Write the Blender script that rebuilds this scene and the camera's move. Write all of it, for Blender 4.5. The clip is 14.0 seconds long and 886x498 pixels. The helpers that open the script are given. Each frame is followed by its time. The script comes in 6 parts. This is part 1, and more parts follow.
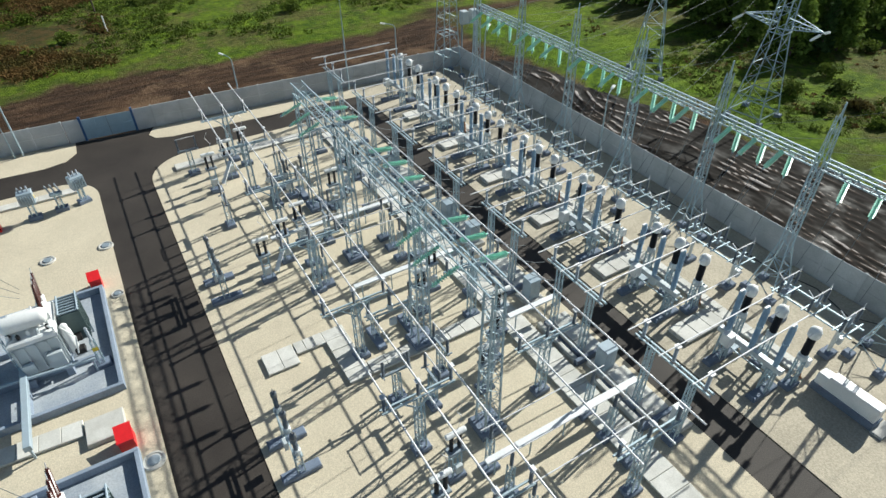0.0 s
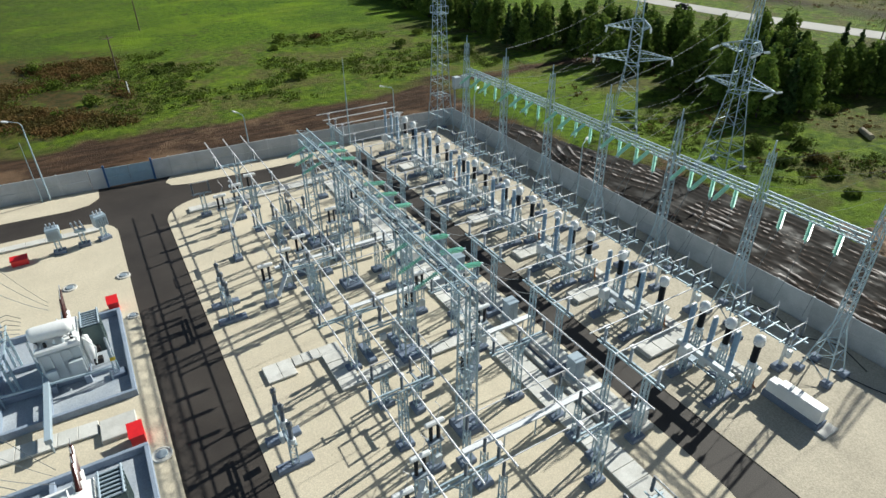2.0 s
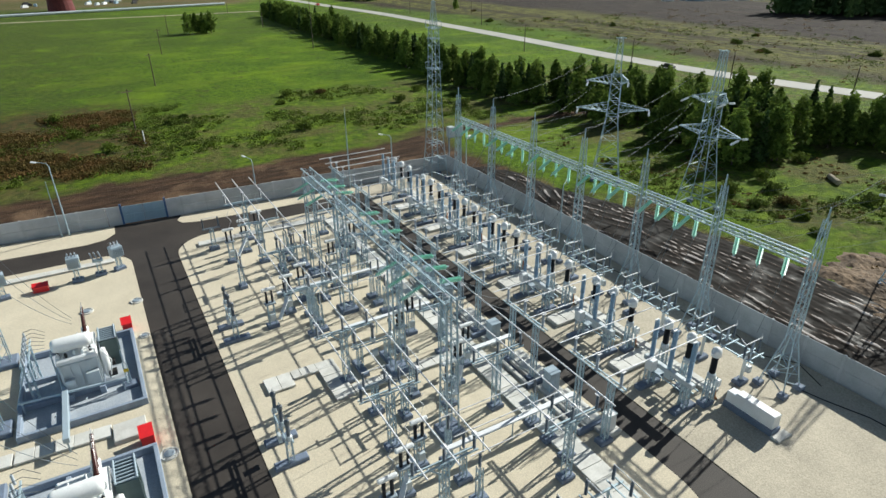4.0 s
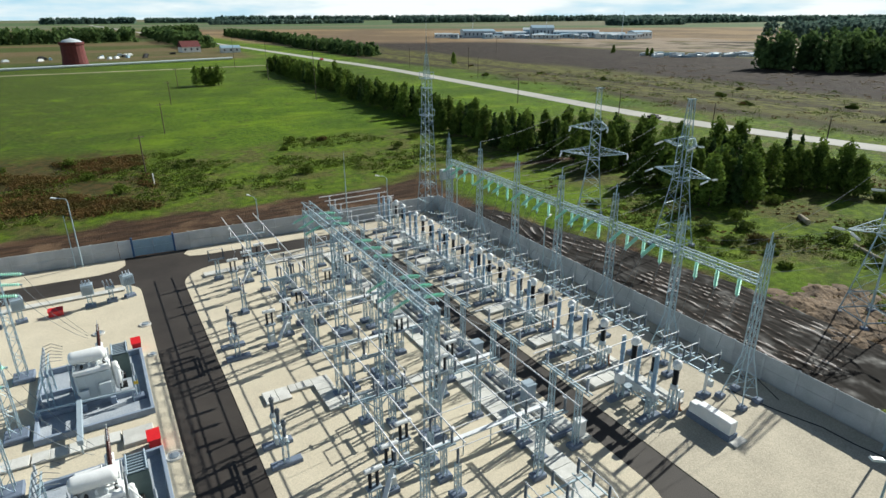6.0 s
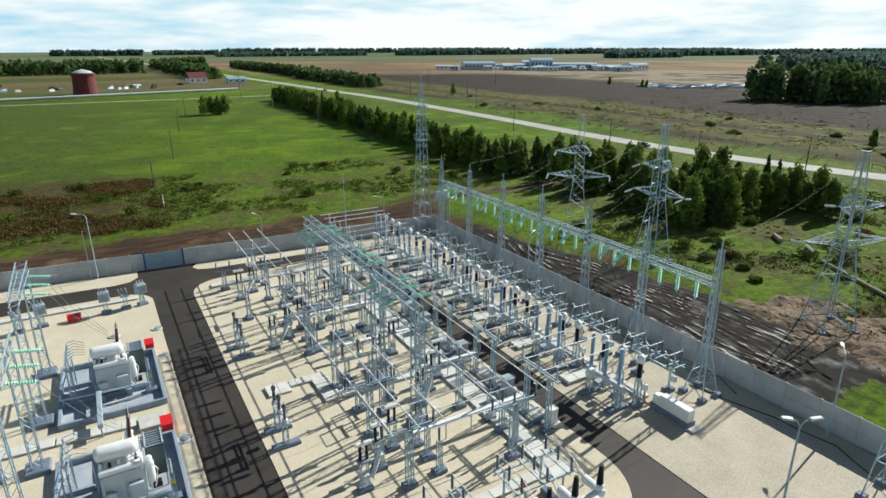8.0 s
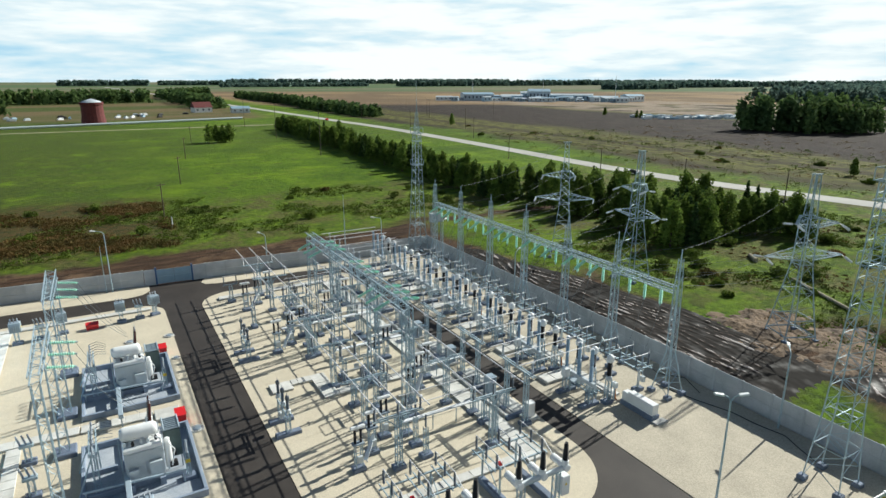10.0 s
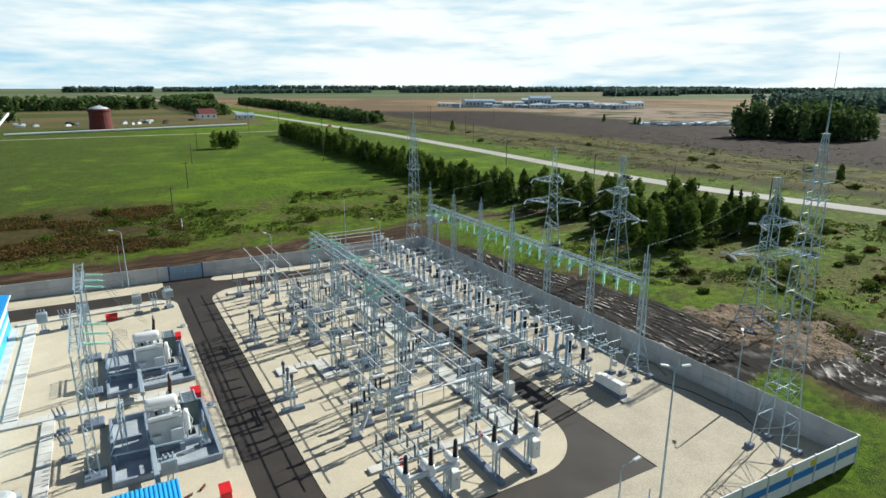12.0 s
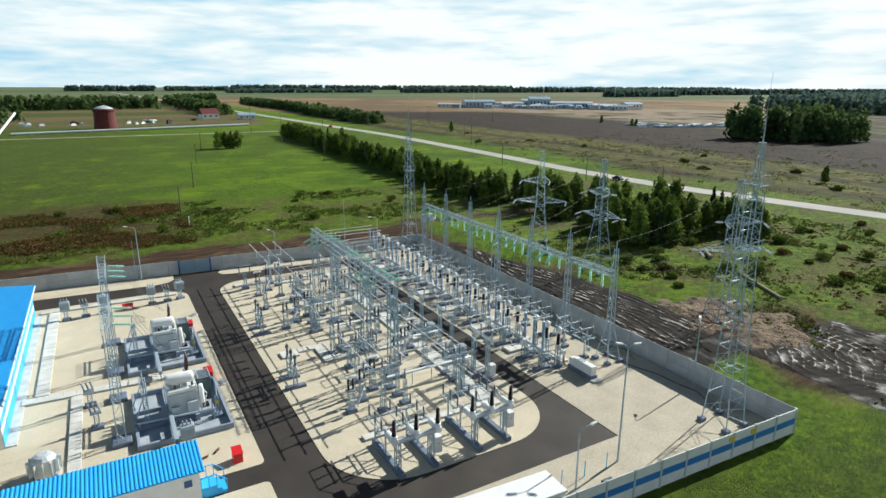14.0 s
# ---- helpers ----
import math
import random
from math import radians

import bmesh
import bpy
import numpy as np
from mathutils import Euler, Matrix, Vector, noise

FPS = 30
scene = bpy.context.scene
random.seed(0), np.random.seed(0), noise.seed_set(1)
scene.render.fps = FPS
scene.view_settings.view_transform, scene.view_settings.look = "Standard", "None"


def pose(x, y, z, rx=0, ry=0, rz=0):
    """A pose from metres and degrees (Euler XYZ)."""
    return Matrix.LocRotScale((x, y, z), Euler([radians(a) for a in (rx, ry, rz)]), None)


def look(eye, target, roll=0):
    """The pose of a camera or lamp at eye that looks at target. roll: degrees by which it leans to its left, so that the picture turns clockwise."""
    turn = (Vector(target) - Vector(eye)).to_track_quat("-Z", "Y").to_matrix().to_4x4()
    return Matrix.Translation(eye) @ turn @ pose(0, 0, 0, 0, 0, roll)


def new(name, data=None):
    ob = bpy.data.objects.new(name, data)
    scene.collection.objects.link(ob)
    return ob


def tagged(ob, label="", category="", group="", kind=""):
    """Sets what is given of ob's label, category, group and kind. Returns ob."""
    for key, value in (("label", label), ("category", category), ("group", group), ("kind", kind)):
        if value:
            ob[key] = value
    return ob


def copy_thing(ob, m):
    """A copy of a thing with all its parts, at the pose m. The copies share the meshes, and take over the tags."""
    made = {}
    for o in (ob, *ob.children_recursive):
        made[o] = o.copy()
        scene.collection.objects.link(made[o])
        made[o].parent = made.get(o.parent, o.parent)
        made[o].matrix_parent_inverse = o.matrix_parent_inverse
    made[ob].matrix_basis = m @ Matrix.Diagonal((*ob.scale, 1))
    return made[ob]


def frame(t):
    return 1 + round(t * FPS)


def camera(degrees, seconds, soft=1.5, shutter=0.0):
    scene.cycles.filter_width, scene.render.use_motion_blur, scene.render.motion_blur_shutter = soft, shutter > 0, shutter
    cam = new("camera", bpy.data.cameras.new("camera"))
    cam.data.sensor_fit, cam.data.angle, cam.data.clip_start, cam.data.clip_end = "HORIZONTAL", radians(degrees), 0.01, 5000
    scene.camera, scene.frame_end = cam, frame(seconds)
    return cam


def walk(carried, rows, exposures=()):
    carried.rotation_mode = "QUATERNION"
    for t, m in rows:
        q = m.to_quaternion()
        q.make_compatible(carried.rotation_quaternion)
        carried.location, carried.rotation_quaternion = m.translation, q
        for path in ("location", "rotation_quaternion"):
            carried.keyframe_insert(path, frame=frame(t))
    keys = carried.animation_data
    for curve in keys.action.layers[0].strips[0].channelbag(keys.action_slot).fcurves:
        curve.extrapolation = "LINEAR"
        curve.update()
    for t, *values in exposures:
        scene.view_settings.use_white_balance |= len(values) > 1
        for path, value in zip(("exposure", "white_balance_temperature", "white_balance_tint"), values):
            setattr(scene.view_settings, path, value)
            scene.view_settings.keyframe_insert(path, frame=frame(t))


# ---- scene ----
# the drone flies backwards over the yard; the site's y axis runs along its roads
cam = camera(73.0, 14.0)
TURN = -30.3
PATH = [
    (0, (-0.056, 0.003, 31.1), (-0.056, 1.577, 29.867), -0.7),
    (0.5, (0.166, -1.553, 31.089), (0.165, 0.059, 29.905), -0.7),
    (1, (0.442, -3.092, 31.102), (0.441, -1.443, 29.97), -0.7),
    (1.5, (0.762, -4.477, 31.098), (0.76, -2.797, 30.013), -0.6),
    (2, (1.147, -5.888, 31.092), (1.143, -4.182, 30.049), -0.6),
    (2.5, (1.41, -7.156, 31.089), (1.406, -5.427, 30.083), -0.5),
    (3, (1.706, -8.512, 31.153), (1.7, -6.76, 30.189), -0.5),
    (5.5, (3.158, -15.017, 31.174), (3.152, -13.171, 30.406), -0.2),
    (6, (3.481, -16.407, 31.151), (3.475, -14.546, 30.419), -0.2),
    (6.5, (3.773, -17.815, 31.152), (3.767, -15.943, 30.447), -0.2),
    (7, (4.07, -19.33, 31.163), (4.065, -17.451, 30.479), -0.1),
    (7.5, (4.465, -20.771, 31.17), (4.456, -18.884, 30.507), -0.1),
    (8, (4.867, -22.304, 31.162), (4.856, -20.41, 30.521), -0.1),
    (10.5, (6.362, -30.217, 31.416), (6.347, -28.29, 30.881), 0.1),
    (11, (6.743, -31.853, 31.542), (6.724, -29.924, 31.014), 0.1),
    (11.5, (7.118, -33.414, 31.714), (7.099, -31.485, 31.185), 0.0),
    (12, (7.477, -35.014, 31.97), (7.457, -33.086, 31.439), 0.1),
    (12.5, (7.846, -36.621, 32.237), (7.825, -34.693, 31.705), 0.1),
    (13, (8.208, -38.308, 32.543), (8.188, -36.381, 32.01), 0.1),
    (13.5, (8.565, -39.975, 32.875), (8.544, -38.047, 32.342), 0.2),
    (14, (8.968, -41.719, 33.207), (8.946, -39.791, 32.675), 0.3),
]
walk(cam, [(t, pose(0, 0, 0, 0, 0, TURN) @ look(eye, target, roll)) for t, eye, target, roll in PATH], exposures=[(0, 0.42, 6400, 4.0)])

# ---- light: morning sun over the far right, sky with broken bright cloud ----
SUN_DIR = Vector((1.50, 0.30, 1.0)).normalized()
world = bpy.data.worlds.new("sky")
scene.world = world
world.use_nodes = True
wn, wl = world.node_tree.nodes, world.node_tree.links
wn.clear()
sky = wn.new("ShaderNodeTexSky")
sky.sky_type, sky.sun_disc = "NISHITA", False
sky.sun_elevation, sky.sun_rotation = math.asin(SUN_DIR.z), math.atan2(SUN_DIR.x, SUN_DIR.y)
sky.air_density, sky.dust_density, sky.ozone_density = 1.0, 0.6, 1.5
tc = wn.new("ShaderNodeTexCoord")
flat = wn.new("ShaderNodeMapping")
flat.inputs["Scale"].default_value = (1.0, 1.0, 6.0)
wl.new(tc.outputs["Generated"], flat.inputs["Vector"])
cl = wn.new("ShaderNodeTexNoise")
cl.inputs["Scale"].default_value, cl.inputs["Detail"].default_value, cl.inputs["Roughness"].default_value = 3.4, 10.0, 0.54
wl.new(flat.outputs[0], cl.inputs["Vector"])
sep = wn.new("ShaderNodeSeparateXYZ")
wl.new(tc.outputs["Generated"], sep.inputs[0])
fade = wn.new("ShaderNodeMapRange")
fade.inputs["From Min"].default_value, fade.inputs["From Max"].default_value = 0.15, 0.30
fade.inputs["To Min"].default_value, fade.inputs["To Max"].default_value = 1.0, 0.0
wl.new(sep.outputs["Z"], fade.inputs["Value"])
cl2 = wn.new("ShaderNodeTexNoise")
cl2.inputs["Scale"].default_value, cl2.inputs["Detail"].default_value = 11.0, 9.0
wl.new(flat.outputs[0], cl2.inputs["Vector"])
both = wn.new("ShaderNodeMix")
both.inputs["Factor"].default_value = 0.35
wl.new(cl.outputs["Fac"], both.inputs["A"])
wl.new(cl2.outputs["Fac"], both.inputs["B"])
cr2 = wn.new("ShaderNodeValToRGB")
e = cr2.color_ramp.elements
e[0].position, e[1].position = 0.33, 0.56
e[0].color, e[1].color = (5.6, 9.8, 13.2, 1), (15.2, 15.7, 15.8, 1)
for q, c in ((0.41, (9.0, 12.0, 13.9, 1)), (0.48, (12.2, 13.6, 14.5, 1)), (0.525, (14.2, 15.0, 15.4, 1))):
    e.new(q).color = c
# the cloud cover thickens towards the east
lean = wn.new("ShaderNodeVectorMath")
lean.operation = "DOT_PRODUCT"
lean.inputs[1].default_value = (0.085, -0.049, 0.0)
wl.new(tc.outputs["Generated"], lean.inputs[0])
cover = wn.new("ShaderNodeMath")
cover.operation = "ADD"
wl.new(both.outputs["Result"], cover.inputs[0])
wl.new(lean.outputs["Value"], cover.inputs[1])
wl.new(cover.outputs[0], cr2.inputs[0])
wmix = wn.new("ShaderNodeMix")
wmix.data_type = "RGBA"
wl.new(fade.outputs[0], wmix.inputs["Factor"])
wl.new(sky.outputs[0], wmix.inputs["A"])
wl.new(cr2.outputs[0], wmix.inputs["B"])
bg = wn.new("ShaderNodeBackground")
bg.inputs["Strength"].default_value = 0.05
wl.new(wmix.outputs["Result"], bg.inputs["Color"])
wo = wn.new("ShaderNodeOutputWorld")
wl.new(bg.outputs[0], wo.inputs["Surface"])

sun = new("sun", bpy.data.lights.new("sun", "SUN"))
sun.data.energy, sun.data.angle, sun.data.color = 5.0, radians(0.53), (1.0, 0.965, 0.91)
sun.matrix_world = look(SUN_DIR * 100, (0, 0, 0))


# ---- materials ----
def material(name, colour, rough=0.7, metal=0.0, vary=0.15, scale=2.0, fine=30.0, bump=0.2, second=None, patch=0.5, per_piece=0.0, spec=0.5):
    """Two scales of variation: patches (colour to second) and fine grain with relief."""
    m = bpy.data.materials.new(name)
    m.use_nodes = True
    n, l = m.node_tree.nodes, m.node_tree.links
    b = n["Principled BSDF"]
    b.inputs["Roughness"].default_value, b.inputs["Metallic"].default_value = rough, metal
    b.inputs["Specular IOR Level"].default_value = spec
    geo = n.new("ShaderNodeNewGeometry")
    big = n.new("ShaderNodeTexNoise")
    big.inputs["Scale"].default_value, big.inputs["Detail"].default_value = scale, 5
    small = n.new("ShaderNodeTexNoise")
    small.inputs["Scale"].default_value, small.inputs["Detail"].default_value = fine, 3
    for t in (big, small):
        l.new(geo.outputs["Position"], t.inputs["Vector"])
    ramp = n.new("ShaderNodeValToRGB")
    ramp.color_ramp.elements[0].position, ramp.color_ramp.elements[1].position = 0.5 - 0.25 * patch, 0.5 + 0.25 * patch
    c2 = second or tuple(c * (1 - vary) for c in colour)
    ramp.color_ramp.elements[0].color, ramp.color_ramp.elements[1].color = (*c2, 1), (*colour, 1)
    l.new(big.outputs["Fac"], ramp.inputs[0])
    hsv = n.new("ShaderNodeHueSaturation")
    l.new(ramp.outputs[0], hsv.inputs["Color"])
    mr = n.new("ShaderNodeMapRange")
    mr.inputs["From Min"].default_value, mr.inputs["From Max"].default_value = 0.3, 0.7
    mr.inputs["To Min"].default_value, mr.inputs["To Max"].default_value = 1 - vary, 1 + vary
    l.new(small.outputs["Fac"], mr.inputs["Value"])
    val = mr.outputs[0]
    if per_piece:
        info = n.new("ShaderNodeObjectInfo")
        pr = n.new("ShaderNodeMapRange")
        pr.inputs["To Min"].default_value, pr.inputs["To Max"].default_value = 1 - per_piece, 1 + per_piece
        l.new(info.outputs["Random"], pr.inputs["Value"])
        mul = n.new("ShaderNodeMath")
        mul.operation = "MULTIPLY"
        l.new(val, mul.inputs[0])
        l.new(pr.outputs[0], mul.inputs[1])
        val = mul.outputs[0]
    l.new(val, hsv.inputs["Value"])
    l.new(hsv.outputs[0], b.inputs["Base Color"])
    if bump:
        bp = n.new("ShaderNodeBump")
        bp.inputs["Strength"].default_value, bp.inputs["Distance"].default_value = bump, 0.02
        l.new(small.outputs["Fac"], bp.inputs["Height"])
        l.new(bp.outputs[0], b.inputs["Normal"])
    return m


def leaf_material(name, colour, second, per_piece=0.25, scale=0.35):
    m = material(name, colour, 0.9, 0, 0.3, scale, 3.0, 0.0, second=second, per_piece=per_piece, spec=0.08)
    n, l = m.node_tree.nodes, m.node_tree.links
    b, out = n["Principled BSDF"], n["Material Output"]
    tr, mx = n.new("ShaderNodeBsdfTranslucent"), n.new("ShaderNodeMixShader")
    l.new(b.inputs["Base Color"].links[0].from_socket, tr.inputs["Color"])
    mx.inputs[0].default_value = 0.3
    l.new(b.outputs[0], mx.inputs[1])
    l.new(tr.outputs[0], mx.inputs[2])
    l.new(mx.outputs[0], out.inputs["Surface"])
    return m


STEEL = material("galvanised_steel", (0.40, 0.505, 0.56), 0.6, 0.25, 0.12, 1.5, 25, 0.05, per_piece=0.08)
STEEL_DARK = material("weathered_galvanised_steel", (0.30, 0.36, 0.41), 0.65, 0.25, 0.15, 1.5, 25, 0.05)
ALU = material("aluminium_tube", (0.72, 0.72, 0.73), 0.6, 0.25, 0.06, 0.8, 20, 0.0)
TRAY = material("white_cable_tray_steel", (0.74, 0.76, 0.77), 0.6, 0.05, 0.08, 1.2, 15, 0.05)
CONCRETE = material("pale_precast_concrete", (0.56, 0.55, 0.51), 0.85, 0, 0.12, 0.7, 18, 0.3, second=(0.46, 0.45, 0.42), per_piece=0.07)
FENCE_C = material("grey_fence_concrete", (0.47, 0.49, 0.50), 0.85, 0, 0.10, 0.6, 14, 0.25, second=(0.39, 0.41, 0.42), per_piece=0.08)
SLAB = material("light_concrete_slab", (0.62, 0.61, 0.57), 0.85, 0, 0.10, 0.9, 16, 0.3, second=(0.52, 0.51, 0.47), per_piece=0.08)
FOUND = material("blue_grey_coated_foundation", (0.16, 0.20, 0.27), 0.8, 0, 0.15, 1.5, 15, 0.2, per_piece=0.1)
PITBLUE = material("blue_grey_pit_concrete", (0.27, 0.32, 0.40), 0.8, 0, 0.12, 0.8, 12, 0.2, second=(0.22, 0.27, 0.34))
PITFLOOR = material("pit_floor_concrete", (0.40, 0.43, 0.46), 0.85, 0, 0.15, 0.5, 10, 0.3, second=(0.30, 0.34, 0.39))
GLASS_GREEN = material("green_glass_discs", (0.42, 0.78, 0.63), 0.25, 0, 0.1, 3, 20, 0.0)
PORC_GREY = material("grey_porcelain", (0.33, 0.37, 0.41), 0.3, 0, 0.08, 3, 20, 0.0)
PORC_DARK = material("dark_grey_polymer_insulator", (0.12, 0.14, 0.16), 0.4, 0, 0.1, 3, 20, 0.0)
PORC_BLUE = material("blue_grey_porcelain", (0.30, 0.42, 0.53), 0.3, 0, 0.08, 3, 20, 0.0)
BLACK = material("black_rubber_insulator", (0.013, 0.012, 0.012), 0.45, 0, 0.2, 3, 20, 0.0)
BROWN = material("brown_porcelain", (0.07, 0.018, 0.014), 0.25, 0, 0.15, 3, 20, 0.0)
WHITE = material("white_paint", (0.80, 0.81, 0.80), 0.45, 0, 0.05, 1.0, 15, 0.03, second=(0.74, 0.75, 0.74))
GREYPAINT = material("light_grey_enamel", (0.55, 0.60, 0.62), 0.4, 0.1, 0.06, 1.0, 15, 0.03)
CABINET = material("blue_grey_cabinet_paint", (0.36, 0.44, 0.50), 0.45, 0.1, 0.08, 1.0, 15, 0.03)
RED = material("red_paint", (0.70, 0.02, 0.025), 0.4, 0, 0.08, 2.0, 20, 0.03)
YELLOW = material("yellow_paint", (0.75, 0.55, 0.05), 0.5, 0, 0.08, 2.0, 20, 0.03)
BLUE = material("bright_blue_sheet", (0.04, 0.40, 0.84), 0.45, 0.0, 0.08, 0.8, 10, 0.03, second=(0.045, 0.44, 0.86))
BLUEGATE = material("blue_grey_gate_sheet", (0.31, 0.44, 0.53), 0.5, 0.2, 0.08, 1.2, 12, 0.05)
GATEPOST = material("dark_blue_gate_paint", (0.03, 0.10, 0.24), 0.5, 0.0, 0.08, 1.2, 12, 0.05)
DARKGREEN = material("dark_radiator_paint", (0.075, 0.115, 0.115), 0.45, 0.2, 0.15, 2, 20, 0.05)
WIRE = material("bare_conductor", (0.16, 0.18, 0.19), 0.6, 0.2, 0.1, 3, 20, 0.0)
CABLE = material("black_cable_sheath", (0.02, 0.02, 0.02), 0.6, 0, 0.1, 3, 20, 0.0)
GLASS = material("dark_window_glass", (0.02, 0.03, 0.05), 0.08, 0, 0.05, 1, 10, 0.0)
BARK = material("bark", (0.11, 0.085, 0.06), 0.9, 0, 0.2, 2, 12, 0.3)
LEAF = leaf_material("leaves", (0.165, 0.232, 0.044), (0.088, 0.138, 0.028))
LEAF2 = leaf_material("dark_conifer_needles", (0.060, 0.104, 0.032), (0.034, 0.062, 0.020))
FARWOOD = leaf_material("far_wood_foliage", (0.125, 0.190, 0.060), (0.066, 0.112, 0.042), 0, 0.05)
# pale bluish lift paints distance haze into the pine foliage
HAZEWOOD = leaf_material("haze_tinted_pine_forest", (0.150, 0.215, 0.170), (0.105, 0.165, 0.140), 0, 0.01)
SCRUB = leaf_material("scrub_leaves", (0.110, 0.155, 0.024), (0.066, 0.094, 0.020), 0, 0.2)
DRYSCRUB = leaf_material("brown_dry_scrub", (0.150, 0.092, 0.036), (0.082, 0.070, 0.022), 0, 0.2)
BRICKRED = material("dark_red_brick", (0.13, 0.022, 0.020), 0.8, 0, 0.2, 0.4, 4, 0.2)
HIGHWAY = material("pale_worn_asphalt", (0.40, 0.385, 0.35), 0.9, 0, 0.08, 0.06, 2, 0.2, second=(0.34, 0.33, 0.30))
ASPHALT = material("fresh_brown_black_asphalt", (0.054, 0.045, 0.038), 0.72, 0, 0.3, 0.22, 14, 0.4, second=(0.026, 0.021, 0.018), patch=1.0, spec=0.35)
GRAVEL = material("cream_crushed_stone", (0.60, 0.53, 0.40), 0.95, 0, 0.16, 0.3, 13.0, 0.8, second=(0.50, 0.44, 0.33), patch=1.1)
GRAVEL_GREY = material("darker_grey_cream_crushed_stone", (0.50, 0.445, 0.345), 0.95, 0, 0.18, 0.35, 9.0, 0.9, second=(0.40, 0.355, 0.275), patch=0.9)
BLUEBAND = material("deep_blue_fence_paint", (0.025, 0.20, 0.58), 0.5, 0.0, 0.08, 0.8, 10, 0.03)
GRASS = leaf_material("rank_grass", (0.070, 0.115, 0.018), (0.045, 0.080, 0.014), 0, 0.2)
TRACKS = material("pale_dry_track", (0.36, 0.31, 0.22), 0.95, 0, 0.2, 0.05, 2, 0.2)


# ---- mesh builder ----
class Shape:
    def __init__(self):
        self.v, self.f = [], []

    def add(self, verts, faces):
        o = len(self.v)
        self.v += [tuple(p) for p in verts]
        self.f += [tuple(i + o for i in q) for q in faces]
        return self

    def box(self, x0, y0, z0, x1, y1, z1, c=0.0, m=None):
        """Box with its upper edges chamfered by c."""
        p = [(x0, y0, z0), (x1, y0, z0), (x1, y1, z0), (x0, y1, z0), (x0, y0, z1 - c), (x1, y0, z1 - c), (x1, y1, z1 - c), (x0, y1, z1 - c)]
        q = [(3, 2, 1, 0), (0, 1, 5, 4), (1, 2, 6, 5), (2, 3, 7, 6), (3, 0, 4, 7)]
        if c:
            p += [(x0 + c, y0 + c, z1), (x1 - c, y0 + c, z1), (x1 - c, y1 - c, z1), (x0 + c, y1 - c, z1)]
            q += [(4, 5, 9, 8), (5, 6, 10, 9), (6, 7, 11, 10), (7, 4, 8, 11), (8, 9, 10, 11)]
        else:
            q.append((4, 5, 6, 7))
        if m is not None:
            p = [m @ Vector(a) for a in p]
        return self.add(p, q)

    def bar(self, a, b, w=0.06, n=4, w2=None, caps=False):
        """Straight bar from a to b with n sides."""
        a, b = Vector(a), Vector(b)
        d = b - a
        if d.length < 1e-6:
            return self
        d.normalize()
        s = d.cross(Vector((0, 0, 1)) if abs(d.z) < 0.95 else Vector((1, 0, 0))).normalized()
        u = s.cross(d)
        ps = []
        for c, r in ((a, w / 2), (b, (w2 or w) / 2)):
            for k in range(n):
                g = 2 * math.pi * (k + 0.5) / n
                ps.append(c + (s * math.cos(g) + u * math.sin(g)) * r * (1.414 if n == 4 else 1))
        fs = [(k, (k + 1) % n, n + (k + 1) % n, n + k) for k in range(n)]
        if caps:
            fs += [tuple(range(n - 1, -1, -1)), tuple(range(n, 2 * n))]
        return self.add(ps, fs)

    def line(self, pts, w=0.04, n=3):
        for a, b in zip(pts, pts[1:]):
            self.bar(a, b, w, n)
        return self

    def tube(self, pts, w=0.04, n=4):
        """One bent tube through the points."""
        pts = [Vector(p) for p in pts]
        o = len(self.v)
        for i, p in enumerate(pts):
            d = (pts[min(i + 1, len(pts) - 1)] - pts[max(i - 1, 0)]).normalized()
            s = d.cross(Vector((0, 0, 1)) if abs(d.z) < 0.95 else Vector((1, 0, 0))).normalized()
            u = s.cross(d)
            self.v += [tuple(p + (s * math.cos(6.2832 * k / n) + u * math.sin(6.2832 * k / n)) * w / 2) for k in range(n)]
        self.f += [(o + i * n + k, o + i * n + (k + 1) % n, o + (i + 1) * n + (k + 1) % n, o + (i + 1) * n + k) for i in range(len(pts) - 1) for k in range(n)]
        return self

    def lathe(self, prof, n=10, at=(0, 0, 0), axis=(0, 0, 1)):
        """Revolve (radius, height) rows about an axis through at."""
        ax = Vector(axis).normalized()
        s = ax.cross(Vector((1, 0, 0)) if abs(ax.x) < 0.9 else Vector((0, 1, 0))).normalized()
        u = ax.cross(s)
        at = Vector(at)
        ps = [at + ax * h + (s * math.cos(2 * math.pi * k / n) + u * math.sin(2 * math.pi * k / n)) * r for r, h in prof for k in range(n)]
        fs = [(i * n + k, i * n + (k + 1) % n, (i + 1) * n + (k + 1) % n, (i + 1) * n + k) for i in range(len(prof) - 1) for k in range(n)]
        fs += [tuple(range(n - 1, -1, -1)), tuple(range((len(prof) - 1) * n, len(prof) * n))]
        return self.add(ps, fs)

    def sheds(self, r, rc, h, count, n=10, at=(0, 0, 0), axis=(0, 0, 1), taper=1.0):
        """Insulator: core rc with count sheds of radius r over height h."""
        prof, st = [(rc * 1.15, 0)], h / (count + 0.6)
        for k in range(count):
            q = 1 + (taper - 1) * k / max(1, count - 1)
            z = st * (k + 0.4)
            prof += [(rc * q, z), (r * q, z + st * 0.15), (rc * q, z + st * 0.62)]
        prof += [(rc * taper * 1.15, h)]
        return self.lathe(prof, n, at, axis)

